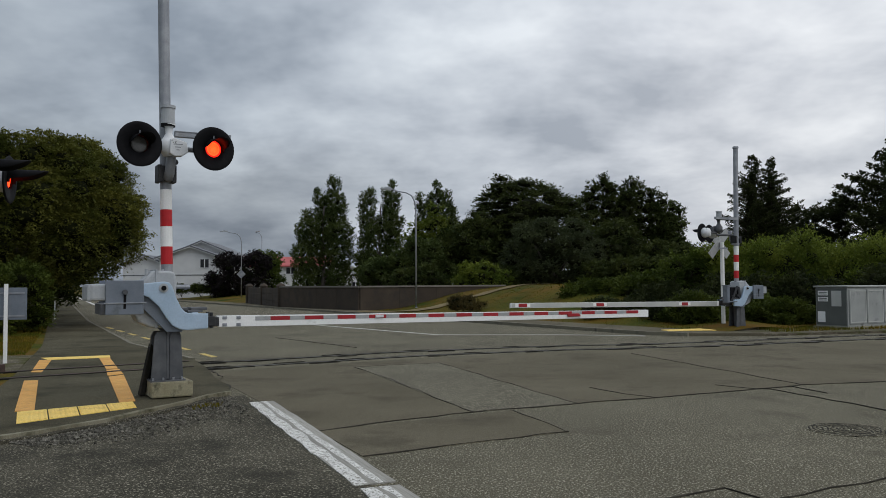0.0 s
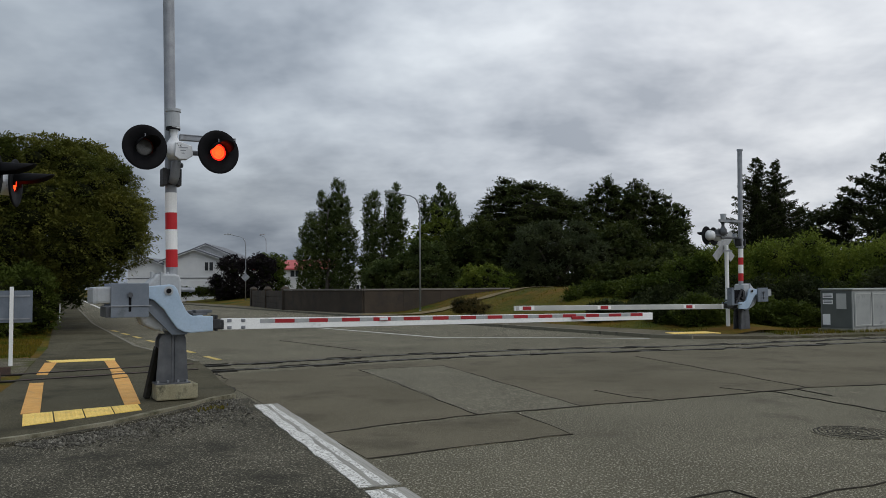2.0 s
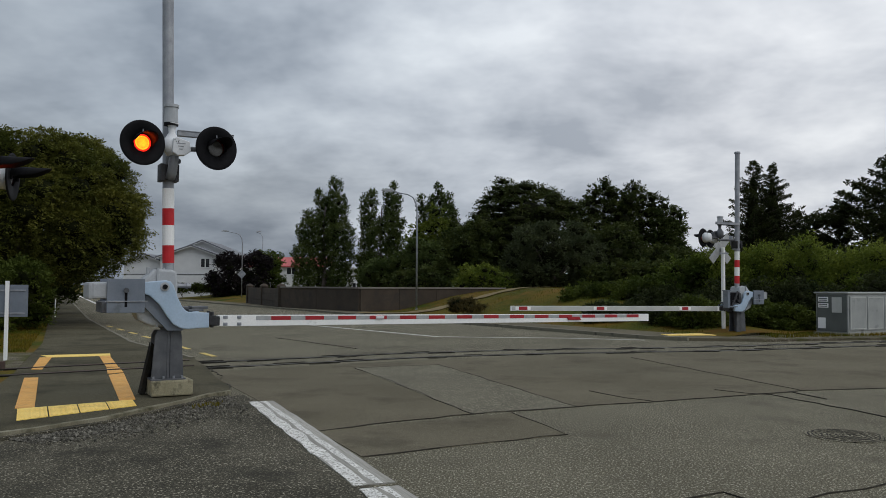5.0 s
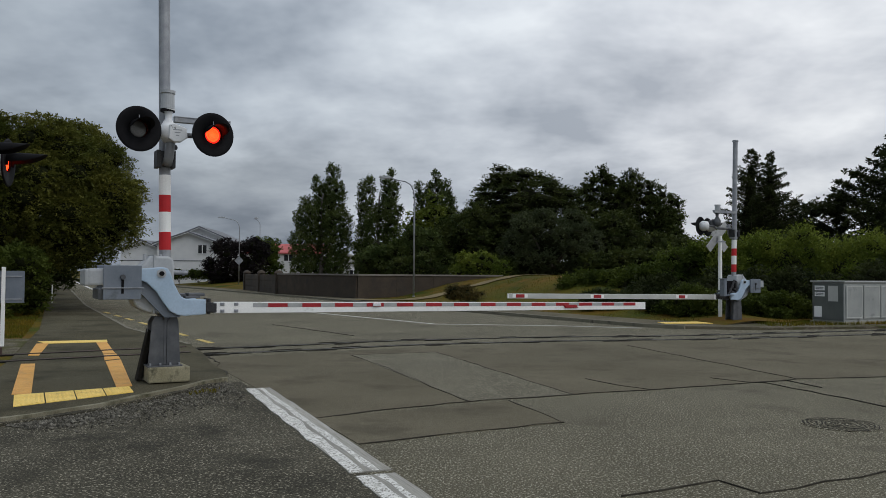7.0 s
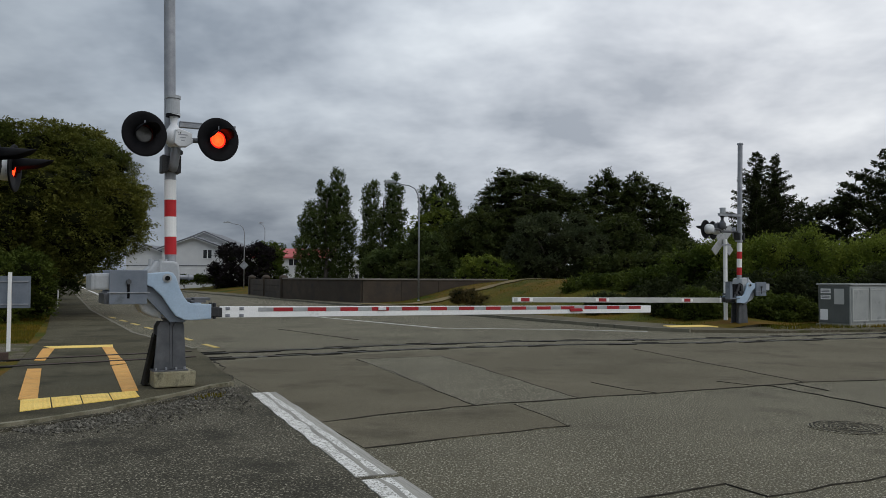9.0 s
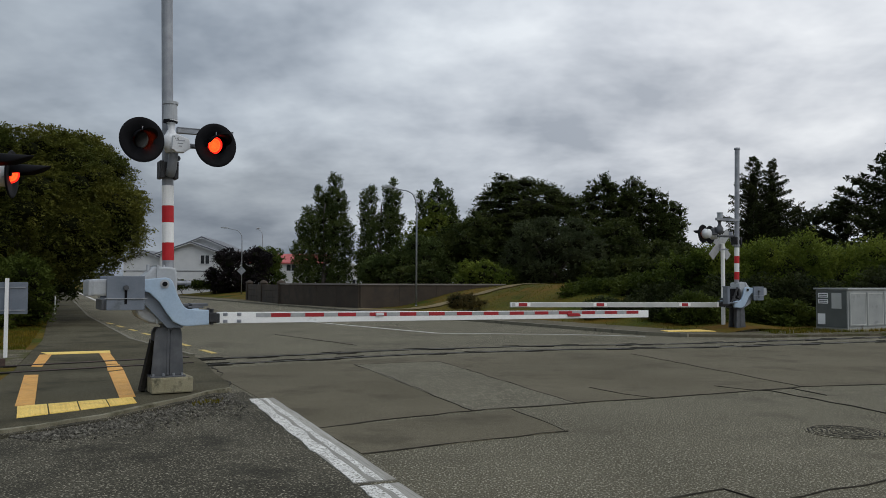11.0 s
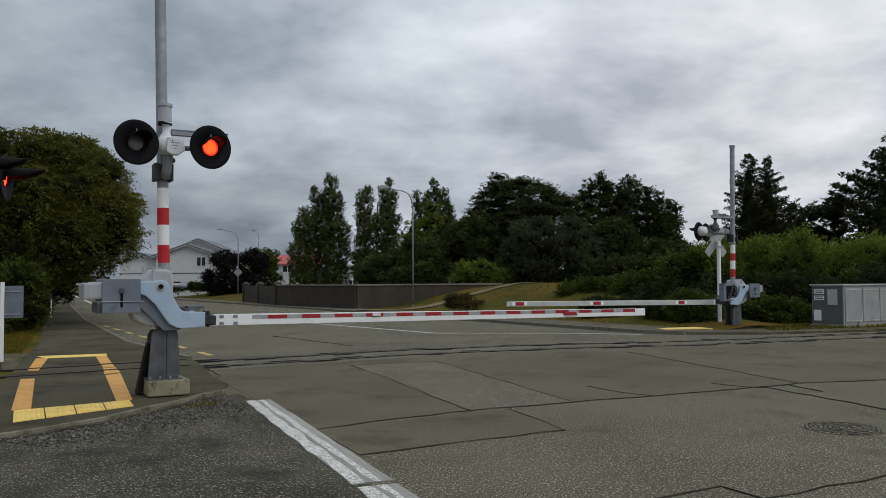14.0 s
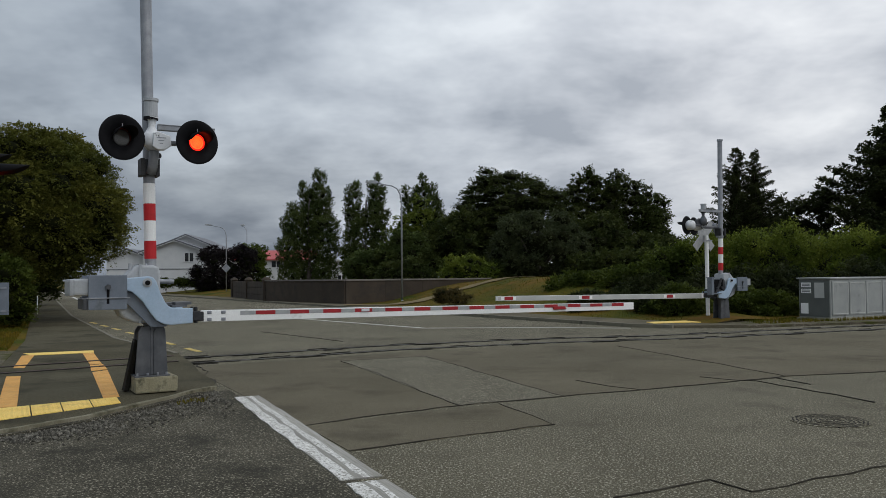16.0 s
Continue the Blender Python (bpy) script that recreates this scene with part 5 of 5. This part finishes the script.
def verge_spot(a, b):
    y = 16.7 + 12 * a
    return -7.72 - (y - 14.9) * 0.45 - 0.02 - 3.0 * b, y, 0.06


def right_spot(a, b):
    x = 9.2 + 12 * a
    return x, 22.6 + (x - 9.2) * 0.34 + 2.4 * b, 0.055


tufts("grass", bank_spot, 14000, 0.05, GRASS_BLADE, "dry yellow-green grass on the bank", 5)
tufts("grass", verge_spot, 12000, 0.05, GRASS_BLADE, "dry grass beside the footpath", 6)
tufts("grass", right_spot, 7000, 0.08, GRASS_BLADE, "dry grass tufts in the gravel", 7)

# ---------------------------------------------------------------- walls, houses, lamps, cabinet
def low_wall():
    w = thing("boundary_wall", (0, 0, 0), 0, "low brown boundary wall with pale capping", "wall", kind="structure")
    runs = [((-10.1, 50.9), (-4.45, 43.4)), ((-4.45, 43.4), (3.6, 48.2))]
    for (ax, ay), (bx, by) in runs:
        d = Vector((bx - ax, by - ay, 0))
        m = Matrix.Translation((ax, ay, 0)) @ pose(0, 0, 0, 0, 0, math.degrees(math.atan2(d.y, d.x)))
        n = max(1, round(d.length / 2.4))
        for i in range(n):
            bm = bmesh.new()
            box(bm, i * d.length / n + 0.006, (i + 1) * d.length / n - 0.006, -0.08, 0.08, -0.05, 1.28, 0.008, m)
            part("panel", bm, FENCE, w)
        bm = bmesh.new()
        box(bm, -0.05, d.length + 0.05, -0.13, 0.13, 1.285, 1.37, 0.01, m)
        part("capping", bm, FENCE_CAP, w)
    return w


low_wall()


def stone_wall():
    w = thing("garden_wall", (0, 0, 0), 0, "dark stone garden wall with round-topped piers", "wall", kind="structure")
    a, b = Vector((-14.7, 61.7, 0)), Vector((-10.2, 51.2, 0))
    d = b - a
    m = Matrix.Translation(a) @ pose(0, 0, 0, 0, 0, math.degrees(math.atan2(d.y, d.x)))
    for z0, z1 in ((-0.05, 0.42), (0.43, 0.86), (0.87, 1.26)):
        for i in range(6):
            bm = bmesh.new()
            box(bm, i * d.length / 6 + 0.01, (i + 1) * d.length / 6 - 0.01, -0.15, 0.15, z0, z1, 0.02, m)
            part("stone", bm, FENCE, w)
    for k in (0.0, 0.5, 1.0):
        bm = bmesh.new()
        box(bm, d.length * k - 0.2, d.length * k + 0.2, -0.24, 0.24, -0.05, 1.34, 0.03, m)
        lathe(bm, [(0.30, 1.34), (0.30, 1.39), (0.2, 1.5), (0.06, 1.56)], 12, m @ pose(d.length * k, 0, 0))
        part("pier", bm, FENCE, w)
    return w


stone_wall()


def house(name, x, y, turn, w, depth, wall_h, ridge_h, roof_mat, label, windows, overhang=0.4, side=()):
    """A gabled house; its gable end faces local -y."""
    h = thing(name, (x, y, 0), turn, label, "house")
    bm = bmesh.new()
    prism(bm, [(-w / 2, -0.1), (w / 2, -0.1), (w / 2, wall_h), (0, ridge_h), (-w / 2, wall_h)], 0, depth)
    part("wall", bm, WALL_WHITE, h, "white painted weatherboard walls")
    k = (ridge_h - wall_h) / (w / 2)
    for s in (-1, 1):
        bm = bmesh.new()
        e = w / 2 + overhang
        prism(bm, [(0, ridge_h + 0.02), (s * e, wall_h - overhang * k + 0.02), (s * e, wall_h - overhang * k + 0.15), (0, ridge_h + 0.15)], -overhang - 0.08, depth + overhang)
        part("roof", bm, roof_mat, h)
        bm = bmesh.new()
        prism(bm, [(0, ridge_h - 0.08), (s * e, wall_h - overhang * k - 0.08), (s * e, wall_h - overhang * k + 0.10), (0, ridge_h + 0.10)], -overhang - 0.05, -overhang - 0.01)
        part("barge_board", bm, WALL_WHITE, h)
    for wx, wz, ww, wh in windows:
        bm = bmesh.new()
        box(bm, wx - ww / 2, wx + ww / 2, -0.03, 0.02, wz - wh / 2, wz + wh / 2)
        win = part("window", bm, DARK_GLASS, h)
        for px in (-ww / 2, 0, ww / 2):
            bm = bmesh.new()
            box(bm, wx + px - 0.05, wx + px + 0.05, -0.06, 0.0, wz - wh / 2 - 0.05, wz + wh / 2 + 0.05)
            part("window_frame", bm, WALL_WHITE, win)
        for pz in (-wh / 2, wh / 2):
            bm = bmesh.new()
            box(bm, wx - ww / 2, wx + ww / 2, -0.06, 0.0, wz + pz - 0.04, wz + pz + 0.04)
            part("window_frame", bm, WALL_WHITE, win)
    for wy, wz, ww, wh in side:
        bm = bmesh.new()
        box(bm, -w / 2 - 0.03, -w / 2 + 0.02, wy - ww / 2, wy + ww / 2, wz - wh / 2, wz + wh / 2)
        win = part("window", bm, DARK_GLASS, h)
        for py in (-ww / 2, 0, ww / 2):
            bm = bmesh.new()
            box(bm, -w / 2 - 0.06, -w / 2, wy + py - 0.04, wy + py + 0.04, wz - wh / 2 - 0.05, wz + wh / 2 + 0.05)
            part("window_frame", bm, WALL_WHITE, win)
    bm = bmesh.new()
    box(bm, -w / 2 - 0.02, w / 2 + 0.02, -0.035, 0.0, 2.5, 2.58)
    part("wall_band", bm, ROOF_GREY, h)
    return h


house("house", -26.4, 85, 4, 6.4, 12, 4.35, 5.5, ROOF_GREY, "white two-storey gabled house with grey roof", [(1.45, 3.75, 0.95, 0.95), (-1.4, 1.2, 1.4, 1.0)])
house("house", -26.7, 90, 4, 6.6, 10, 4.9, 6.3, ROOF_GREY, "white gabled house wing with grey roof", [])
house("house", -31.6, 86, 4, 4.4, 9, 3.7, 4.6, ROOF_GREY, "low white house wing with grey roof", [])
house("red_roof_house", -14.5, 103, 90, 6, 9.5, 3.8, 4.85, ROOF_RED, "white cottage with a red roof", [], side=[(4.2, 3.2, 1.2, 0.75), (6.5, 3.2, 1.5, 0.75)])
house("house", -11.0, 98, 20, 5, 6, 2.4, 3.6, WALL_WHITE, "small pale house between the trees", [(0.5, 1.4, 1.0, 0.8)])


def street_lamp(x, y, h, reach, sign=False, z=0.0, side=-1):
    l = thing("street_lamp", (x, y, z), 0, "tall grey steel street lamp with curved arm", "street lamp", "street lamps")
    bm = bmesh.new()
    rod(bm, (0, 0, -0.1), (0, 0, 0.25), 0.062, seg=14)
    tube(bm, [(0, 0, 0.2), (0, 0, h - 1.5), (0, 0, h - 1.0), (side * 0.06, 0, h - 0.65), (side * 0.22, 0, h - 0.35), (side * 0.5, 0, h - 0.2), (side * 0.9, 0, h - 0.13), (side * reach, 0, h)], 0.048, 12, 0.026)
    part("pole", bm, GALV, l, smooth=True)
    bm = bmesh.new()
    prism(bm, [(side * (reach - 0.1), h - 0.03), (side * (reach + 0.2), h - 0.05), (side * (reach + 0.55), h - 0.0), (side * (reach + 0.5), h + 0.06), (side * (reach + 0.1), h + 0.1), (side * (reach - 0.1), h + 0.05)], -0.12, 0.12, 0.015)
    part("lamp_head", bm, CASTING, l, "grey lamp head")
    if sign:
        bm = bmesh.new()
        box(bm, -0.29, 0.29, -0.09, -0.075, -0.29, 0.29, 0.0, pose(0, 0, 0) @ Matrix.Translation((0, 0, 2.45)) @ pose(0, 0, 0, 0, 45, 0))
        part("sign_plate", bm, GALV, l, "back of a diamond road sign")
    return l


street_lamp(-1.42, 43, 6.5, 1.35)
street_lamp(-18.35, 74, 6.35, 1.4, True)
street_lamp(-24.5, 110, 8.7, 0.35)


def relay_cabinet():
    c = thing("equipment_cabinet", (11.85, 23.85, 0.055), 29, "grey steel trackside equipment cabinet on a plinth", "cabinet")
    w, d, h = 3.4, 1.05, 1.22
    bm = bmesh.new()
    box(bm, -0.06, w + 0.06, -0.06, d + 0.06, -0.15, 0.06, 0.01)
    part("plinth", bm, CONCRETE, c)
    bm = bmesh.new()
    box(bm, 0, w, 0, d, 0.06, h, 0.012)
    part("body", bm, CABINET, c)
    bm = bmesh.new()
    box(bm, -0.05, w + 0.05, -0.05, d + 0.05, h + 0.002, h + 0.05, 0.012)
    part("roof", bm, CABINET, c)
    for i in range(4):
        bm = bmesh.new()
        x = 0.06 + i * 0.83
        box(bm, x, x + 0.80, -0.025, -0.002, 0.14, h - 0.06, 0.008)
        door = part("door", bm, CABINET, c)
        for x0, x1, z0, z1 in ((x + 0.03, x + 0.05, 0.18, h - 0.1), (x + 0.75, x + 0.77, 0.18, h - 0.1), (x + 0.05, x + 0.75, h - 0.12, h - 0.1), (x + 0.05, x + 0.75, 0.18, 0.2)):
            bm = bmesh.new()
            box(bm, x0, x1, -0.034, -0.024, z0, z1)
            part("door_bead", bm, SHADE_AND_TRIM_GREY, door)
    bm = bmesh.new()
    box(bm, -0.02, -0.002, 0.03, d - 0.03, 0.1, h - 0.03, 0.004)
    end = part("end_panel", bm, CABINET_SIDE, c, "dark olive-grey end panel")
    for y0, y1, z0, z1, mat, nm in ((0.62, 0.95, 0.98, 1.12, WHITE_PAINT, "sign"), (0.62, 0.95, 0.80, 0.93, WHITE_PAINT, "sign"), (0.18, 0.50, 0.66, 1.12, SHADE_AND_TRIM_GREY, "hatch"), (0.72, 0.97, 0.18, 0.5, WHITE_PAINT, "vent")):
        bm = bmesh.new()
        box(bm, -0.034, -0.022, y0, y1, z0, z1, 0.002)
        piece = part(nm, bm, mat, end)
        if nm == "sign":
            for k in range(2):
                bm = bmesh.new()
                box(bm, -0.037, -0.0335, y0 + 0.03, y1 - 0.03, z0 + 0.03 + k * 0.05, z0 + 0.055 + k * 0.05)
                q = part("sign_bar", bm, DARK_STEEL, end)
    return c


relay_cabinet()


def crossbuck():
    c = thing("crossbuck_sign", (8.60, 25.0, 0.055), YAW + 180, "white post with the back of a crossbuck sign", "sign")
    bm = bmesh.new()
    rod(bm, (0, 0, -0.1), (0.0, 0, 2.62), 0.06, seg=16)
    part("post", bm, WHITE_PAINT, c)
    for a in (45, -45):
        bm = bmesh.new()
        box(bm, -0.56, 0.56, -0.085 if a > 0 else -0.10, -0.07 if a > 0 else -0.088, -0.125, 0.125, 0.0, Matrix.Translation((0.03, 0, 2.60)) @ pose(0, 0, 0, 0, a, 0))
        part("blade", bm, SILVER, c, "grey unpainted back of a sign blade")
    bm = bmesh.new()
    box(bm, -0.17, 0.23, 0.055, 0.08, 2.42, 2.46)
    part("bracket", bm, GALV, c)
    return c


crossbuck()


def small_sign():
    s = thing("roadside_sign", (-8.0, 14.9, 0.06), 16, "white post with the grey back of a small sign", "sign")
    bm = bmesh.new()
    box(bm, -0.03, 0.03, -0.03, 0.03, -0.1, 1.44, 0.005)
    part("post", bm, WHITE_PAINT, s)
    bm = bmesh.new()
    box(bm, -0.48, 0.34, 0.045, 0.06, 0.78, 1.37, 0.004)
    plate = part("sign_plate", bm, PLATE, s, "blue-grey back of a sign plate")
    for z in (0.85, 1.27):
        bm = bmesh.new()
        box(bm, -0.3, 0.3, 0.03, 0.046, z - 0.012, z + 0.012)
        part("rail", bm, GALV, plate)
    return s


small_sign()

# painted frame on the footpath where it crosses the rails
TZ = 0.06


def quad(name, pts, mat, label, z=TZ + 0.006, category="path marking"):
    bm = bmesh.new()
    slab(bm, pts, TZ - 0.02, z)
    return tagged(part(name, bm, mat), label, category, kind="structure")


NL, NR = (-4.33, 8.28), (-3.50, 9.35)   # near edge of the tactile strip
bl, br = (-4.72, 9.04), (-3.72, 9.80)
for i in range(4):
    k0, k1 = i / 4 + 0.006, (i + 1) / 4 - 0.006
    bm = bmesh.new()
    tile = [lerp(NL, NR, k0), lerp(NL, NR, k1), lerp(bl, br, k1), lerp(bl, br, k0)]
    slab(bm, tile, TZ - 0.02, TZ + 0.008)
    t = tagged(part("tactile_tile", bm, YELLOW), "yellow ribbed tactile paving tile at the kerb", "tactile tile", "tactile tiles", "structure")
    for j in range(6):
        a, b = lerp(tile[0], tile[1], (j + 0.5) / 6), lerp(tile[3], tile[2], (j + 0.5) / 6)
        bm = bmesh.new()
        ribbon(bm, [lerp(a, b, 0.05), lerp(a, b, 0.95)], 0.022, TZ, TZ + 0.012)
        part("rib", bm, YELLOW, t)
quad("path_marking", [(-6.18, 12.04), (-6.00, 12.10), (-4.58, 9.16), (-4.76, 9.08)], ORANGE, "orange painted band along the footpath")
quad("path_marking", [(-7.60, 15.36), (-7.42, 15.47), (-6.50, 13.22), (-6.68, 13.23)], ORANGE, "orange painted band along the footpath")
quad("path_marking", [(-7.82, 15.85), (-6.68, 16.35), (-6.47, 15.86), (-7.45, 15.4)], YELLOW, "yellow painted band across the footpath")
quad("path_marking", [(-6.62, 15.7), (-6.47, 15.83), (-5.48, 13.75), (-5.62, 13.62)], ORANGE, "orange painted band along the footpath")
quad("path_marking", [(-5.57, 13.5), (-5.42, 13.65), (-5.05, 12.89), (-5.20, 12.65)], ORANGE, "orange painted band between the rails")
quad("path_marking", [(-5.12, 12.49), (-4.99, 12.75), (-3.71, 9.85), (-3.85, 9.72)], ORANGE, "orange painted band along the footpath")
bm = bmesh.new()
slab(bm, [(6.35, 23.0), (7.8, 23.3), (7.6, 24.1), (6.3, 23.6)], 0.06, 0.09)
tagged(part("tactile_paving", bm, YELLOW), "yellow tactile strip on the far footpath", "tactile strip", kind="structure")

# manhole
bm = bmesh.new()
lathe(bm, [(0.37, -0.02), (0.37, 0.006), (0.35, 0.008)], 32)
cover = part("manhole_cover", bm, ASPHALT)
cover.location = (3.93, 8.0, 0)
tagged(cover, "round worn manhole cover flush with the asphalt", "manhole cover")
for i in range(8):
    bm = bmesh.new()
    r = 0.345 - i * 0.043
    ribbon(bm, [(r * math.cos(a * math.pi / 12) * (1 + 0.02 * math.sin(a * 2 + i)), r * math.sin(a * math.pi / 12) * (1 + 0.03 * math.cos(a * 3 + i))) for a in range(25)], 0.012, 0.0, 0.0095, 0.5, i)
    part("ring", bm, TAR, cover)

# loose chips along the kerb
def pebbles(count, seed):
    rng = np.random.default_rng(seed)
    vs, fs = [], []
    kerb = [Vector((*p, 0)) for p in LEFT_KERB[2:10]]
    for i in range(count):
        k = rng.random() * (len(kerb) - 1.001)
        j = int(k)
        p = kerb[j].lerp(kerb[j + 1], k - j)
        o = 0.05 + abs(rng.normal()) * (0.25 + 0.35 * k / 7)
        x, y = p.x + o * 0.86, p.y - o * 0.5
        if x > -2.42 + (10.05 - y) * 0.43 - 0.1 or (y > 10.0 and x > -2.6):
            continue
        r = 0.006 + 0.012 * rng.random() ** 2
        b = len(vs)
        q = rng.normal(size=(6, 3)) * r * 0.25
        for (ax, ay, az), w in zip(((1, 0, 0), (-1, 0, 0), (0, 1, 0), (0, -1, 0), (0, 0, 0.8), (0, 0, -0.6)), q):
            vs.append((x + ax * r + w[0], y + ay * r + w[1], 0.006 + r * 0.5 + az * r + w[2]))
        fs += [(b + u, b + v, b + t) for u, v, t in ((0, 2, 4), (2, 1, 4), (1, 3, 4), (3, 0, 4), (2, 0, 5), (1, 2, 5), (3, 1, 5), (0, 3, 5))]
    me = bpy.data.meshes.new("loose_chips")
    me.from_pydata(vs, [], fs)
    me.materials.append(CHIP)
    return tagged(new("loose_chips", me), "loose grey stone chips along the kerb", "gravel", kind="stuff")


CHIP = material("stone_chip", (0.07, 0.066, 0.055), (0.16, 0.15, 0.125), 0.95, 20, 200, 0.3, island=0.6, leaf=1.0)
pebbles(5200, 8)


def weed_spot(a, b):
    return -2.95 + 0.28 * a, 9.5 + 0.35 * b + 0.2 * a, 0.01


tufts("grass", weed_spot, 160, 0.03, GRASS_BLADE, "small dry weeds in the gutter", 9)


def marker_post(x, y):
    p = thing("marker_post", (x, y, 0.05), 0, "short white marker post beside the footpath", "post")
    bm = bmesh.new()
    rod(bm, (0, 0, -0.1), (0, 0, 0.72), 0.025, 0.022, 10)
    part("post", bm, WHITE_PAINT, p)
    bm = bmesh.new()
    rod(bm, (0, 0, 0.72), (0, 0, 0.76), 0.026, 0.01, 10)
    part("cap", bm, WHITE_PAINT, p)


marker_post(-16.5, 34.6)


# ---------------------------------------------------------------- flashing
def motions():
    """The lights turn their glowing face to the front in turn: one while the other is dark."""
    period, start, lit = 0.7045, 0.015, 0.38
    uneven = {(3, 0): 0.04, (22, 1): 0.05, (17, 1): -0.07, (12, 1): -0.04, (20, 0): -0.07, (1, 1): -0.04}   # the relay is not quite regular
    for ob in [o for o in scene.objects if o.name.split(".")[0] == "light"]:
        first = ob["first"] == 1
        place = ob.location.copy()

        def at(angle):
            return Matrix.Translation(place) @ pose(0, 0, 0, 0, 0, angle)
        events = []
        for k in range(0, 24):
            t = start + period * k
            events += [(t + uneven.get((k, 1), 0.0), True), (t + lit + uneven.get((k, 0), 0.0), False)]
        angle = 180 if first else 0
        rows = [(0.0, at(angle))]
        for t, on in events:
            f0 = round(t * FPS)
            if f0 < 2:
                f0 = 1
            if (f0 + 2) / FPS > 16.0:
                break
            for i in range(0, 4):
                rows.append(((f0 - 1 + i) / FPS, at(angle + 60 * i)))
            angle += 180
        rows = [r for i, r in enumerate(rows) if i == 0 or r[0] > rows[0][0] + 0.001]
        rows.append((16.0, at(angle)))
        walk(ob, rows)


motions()
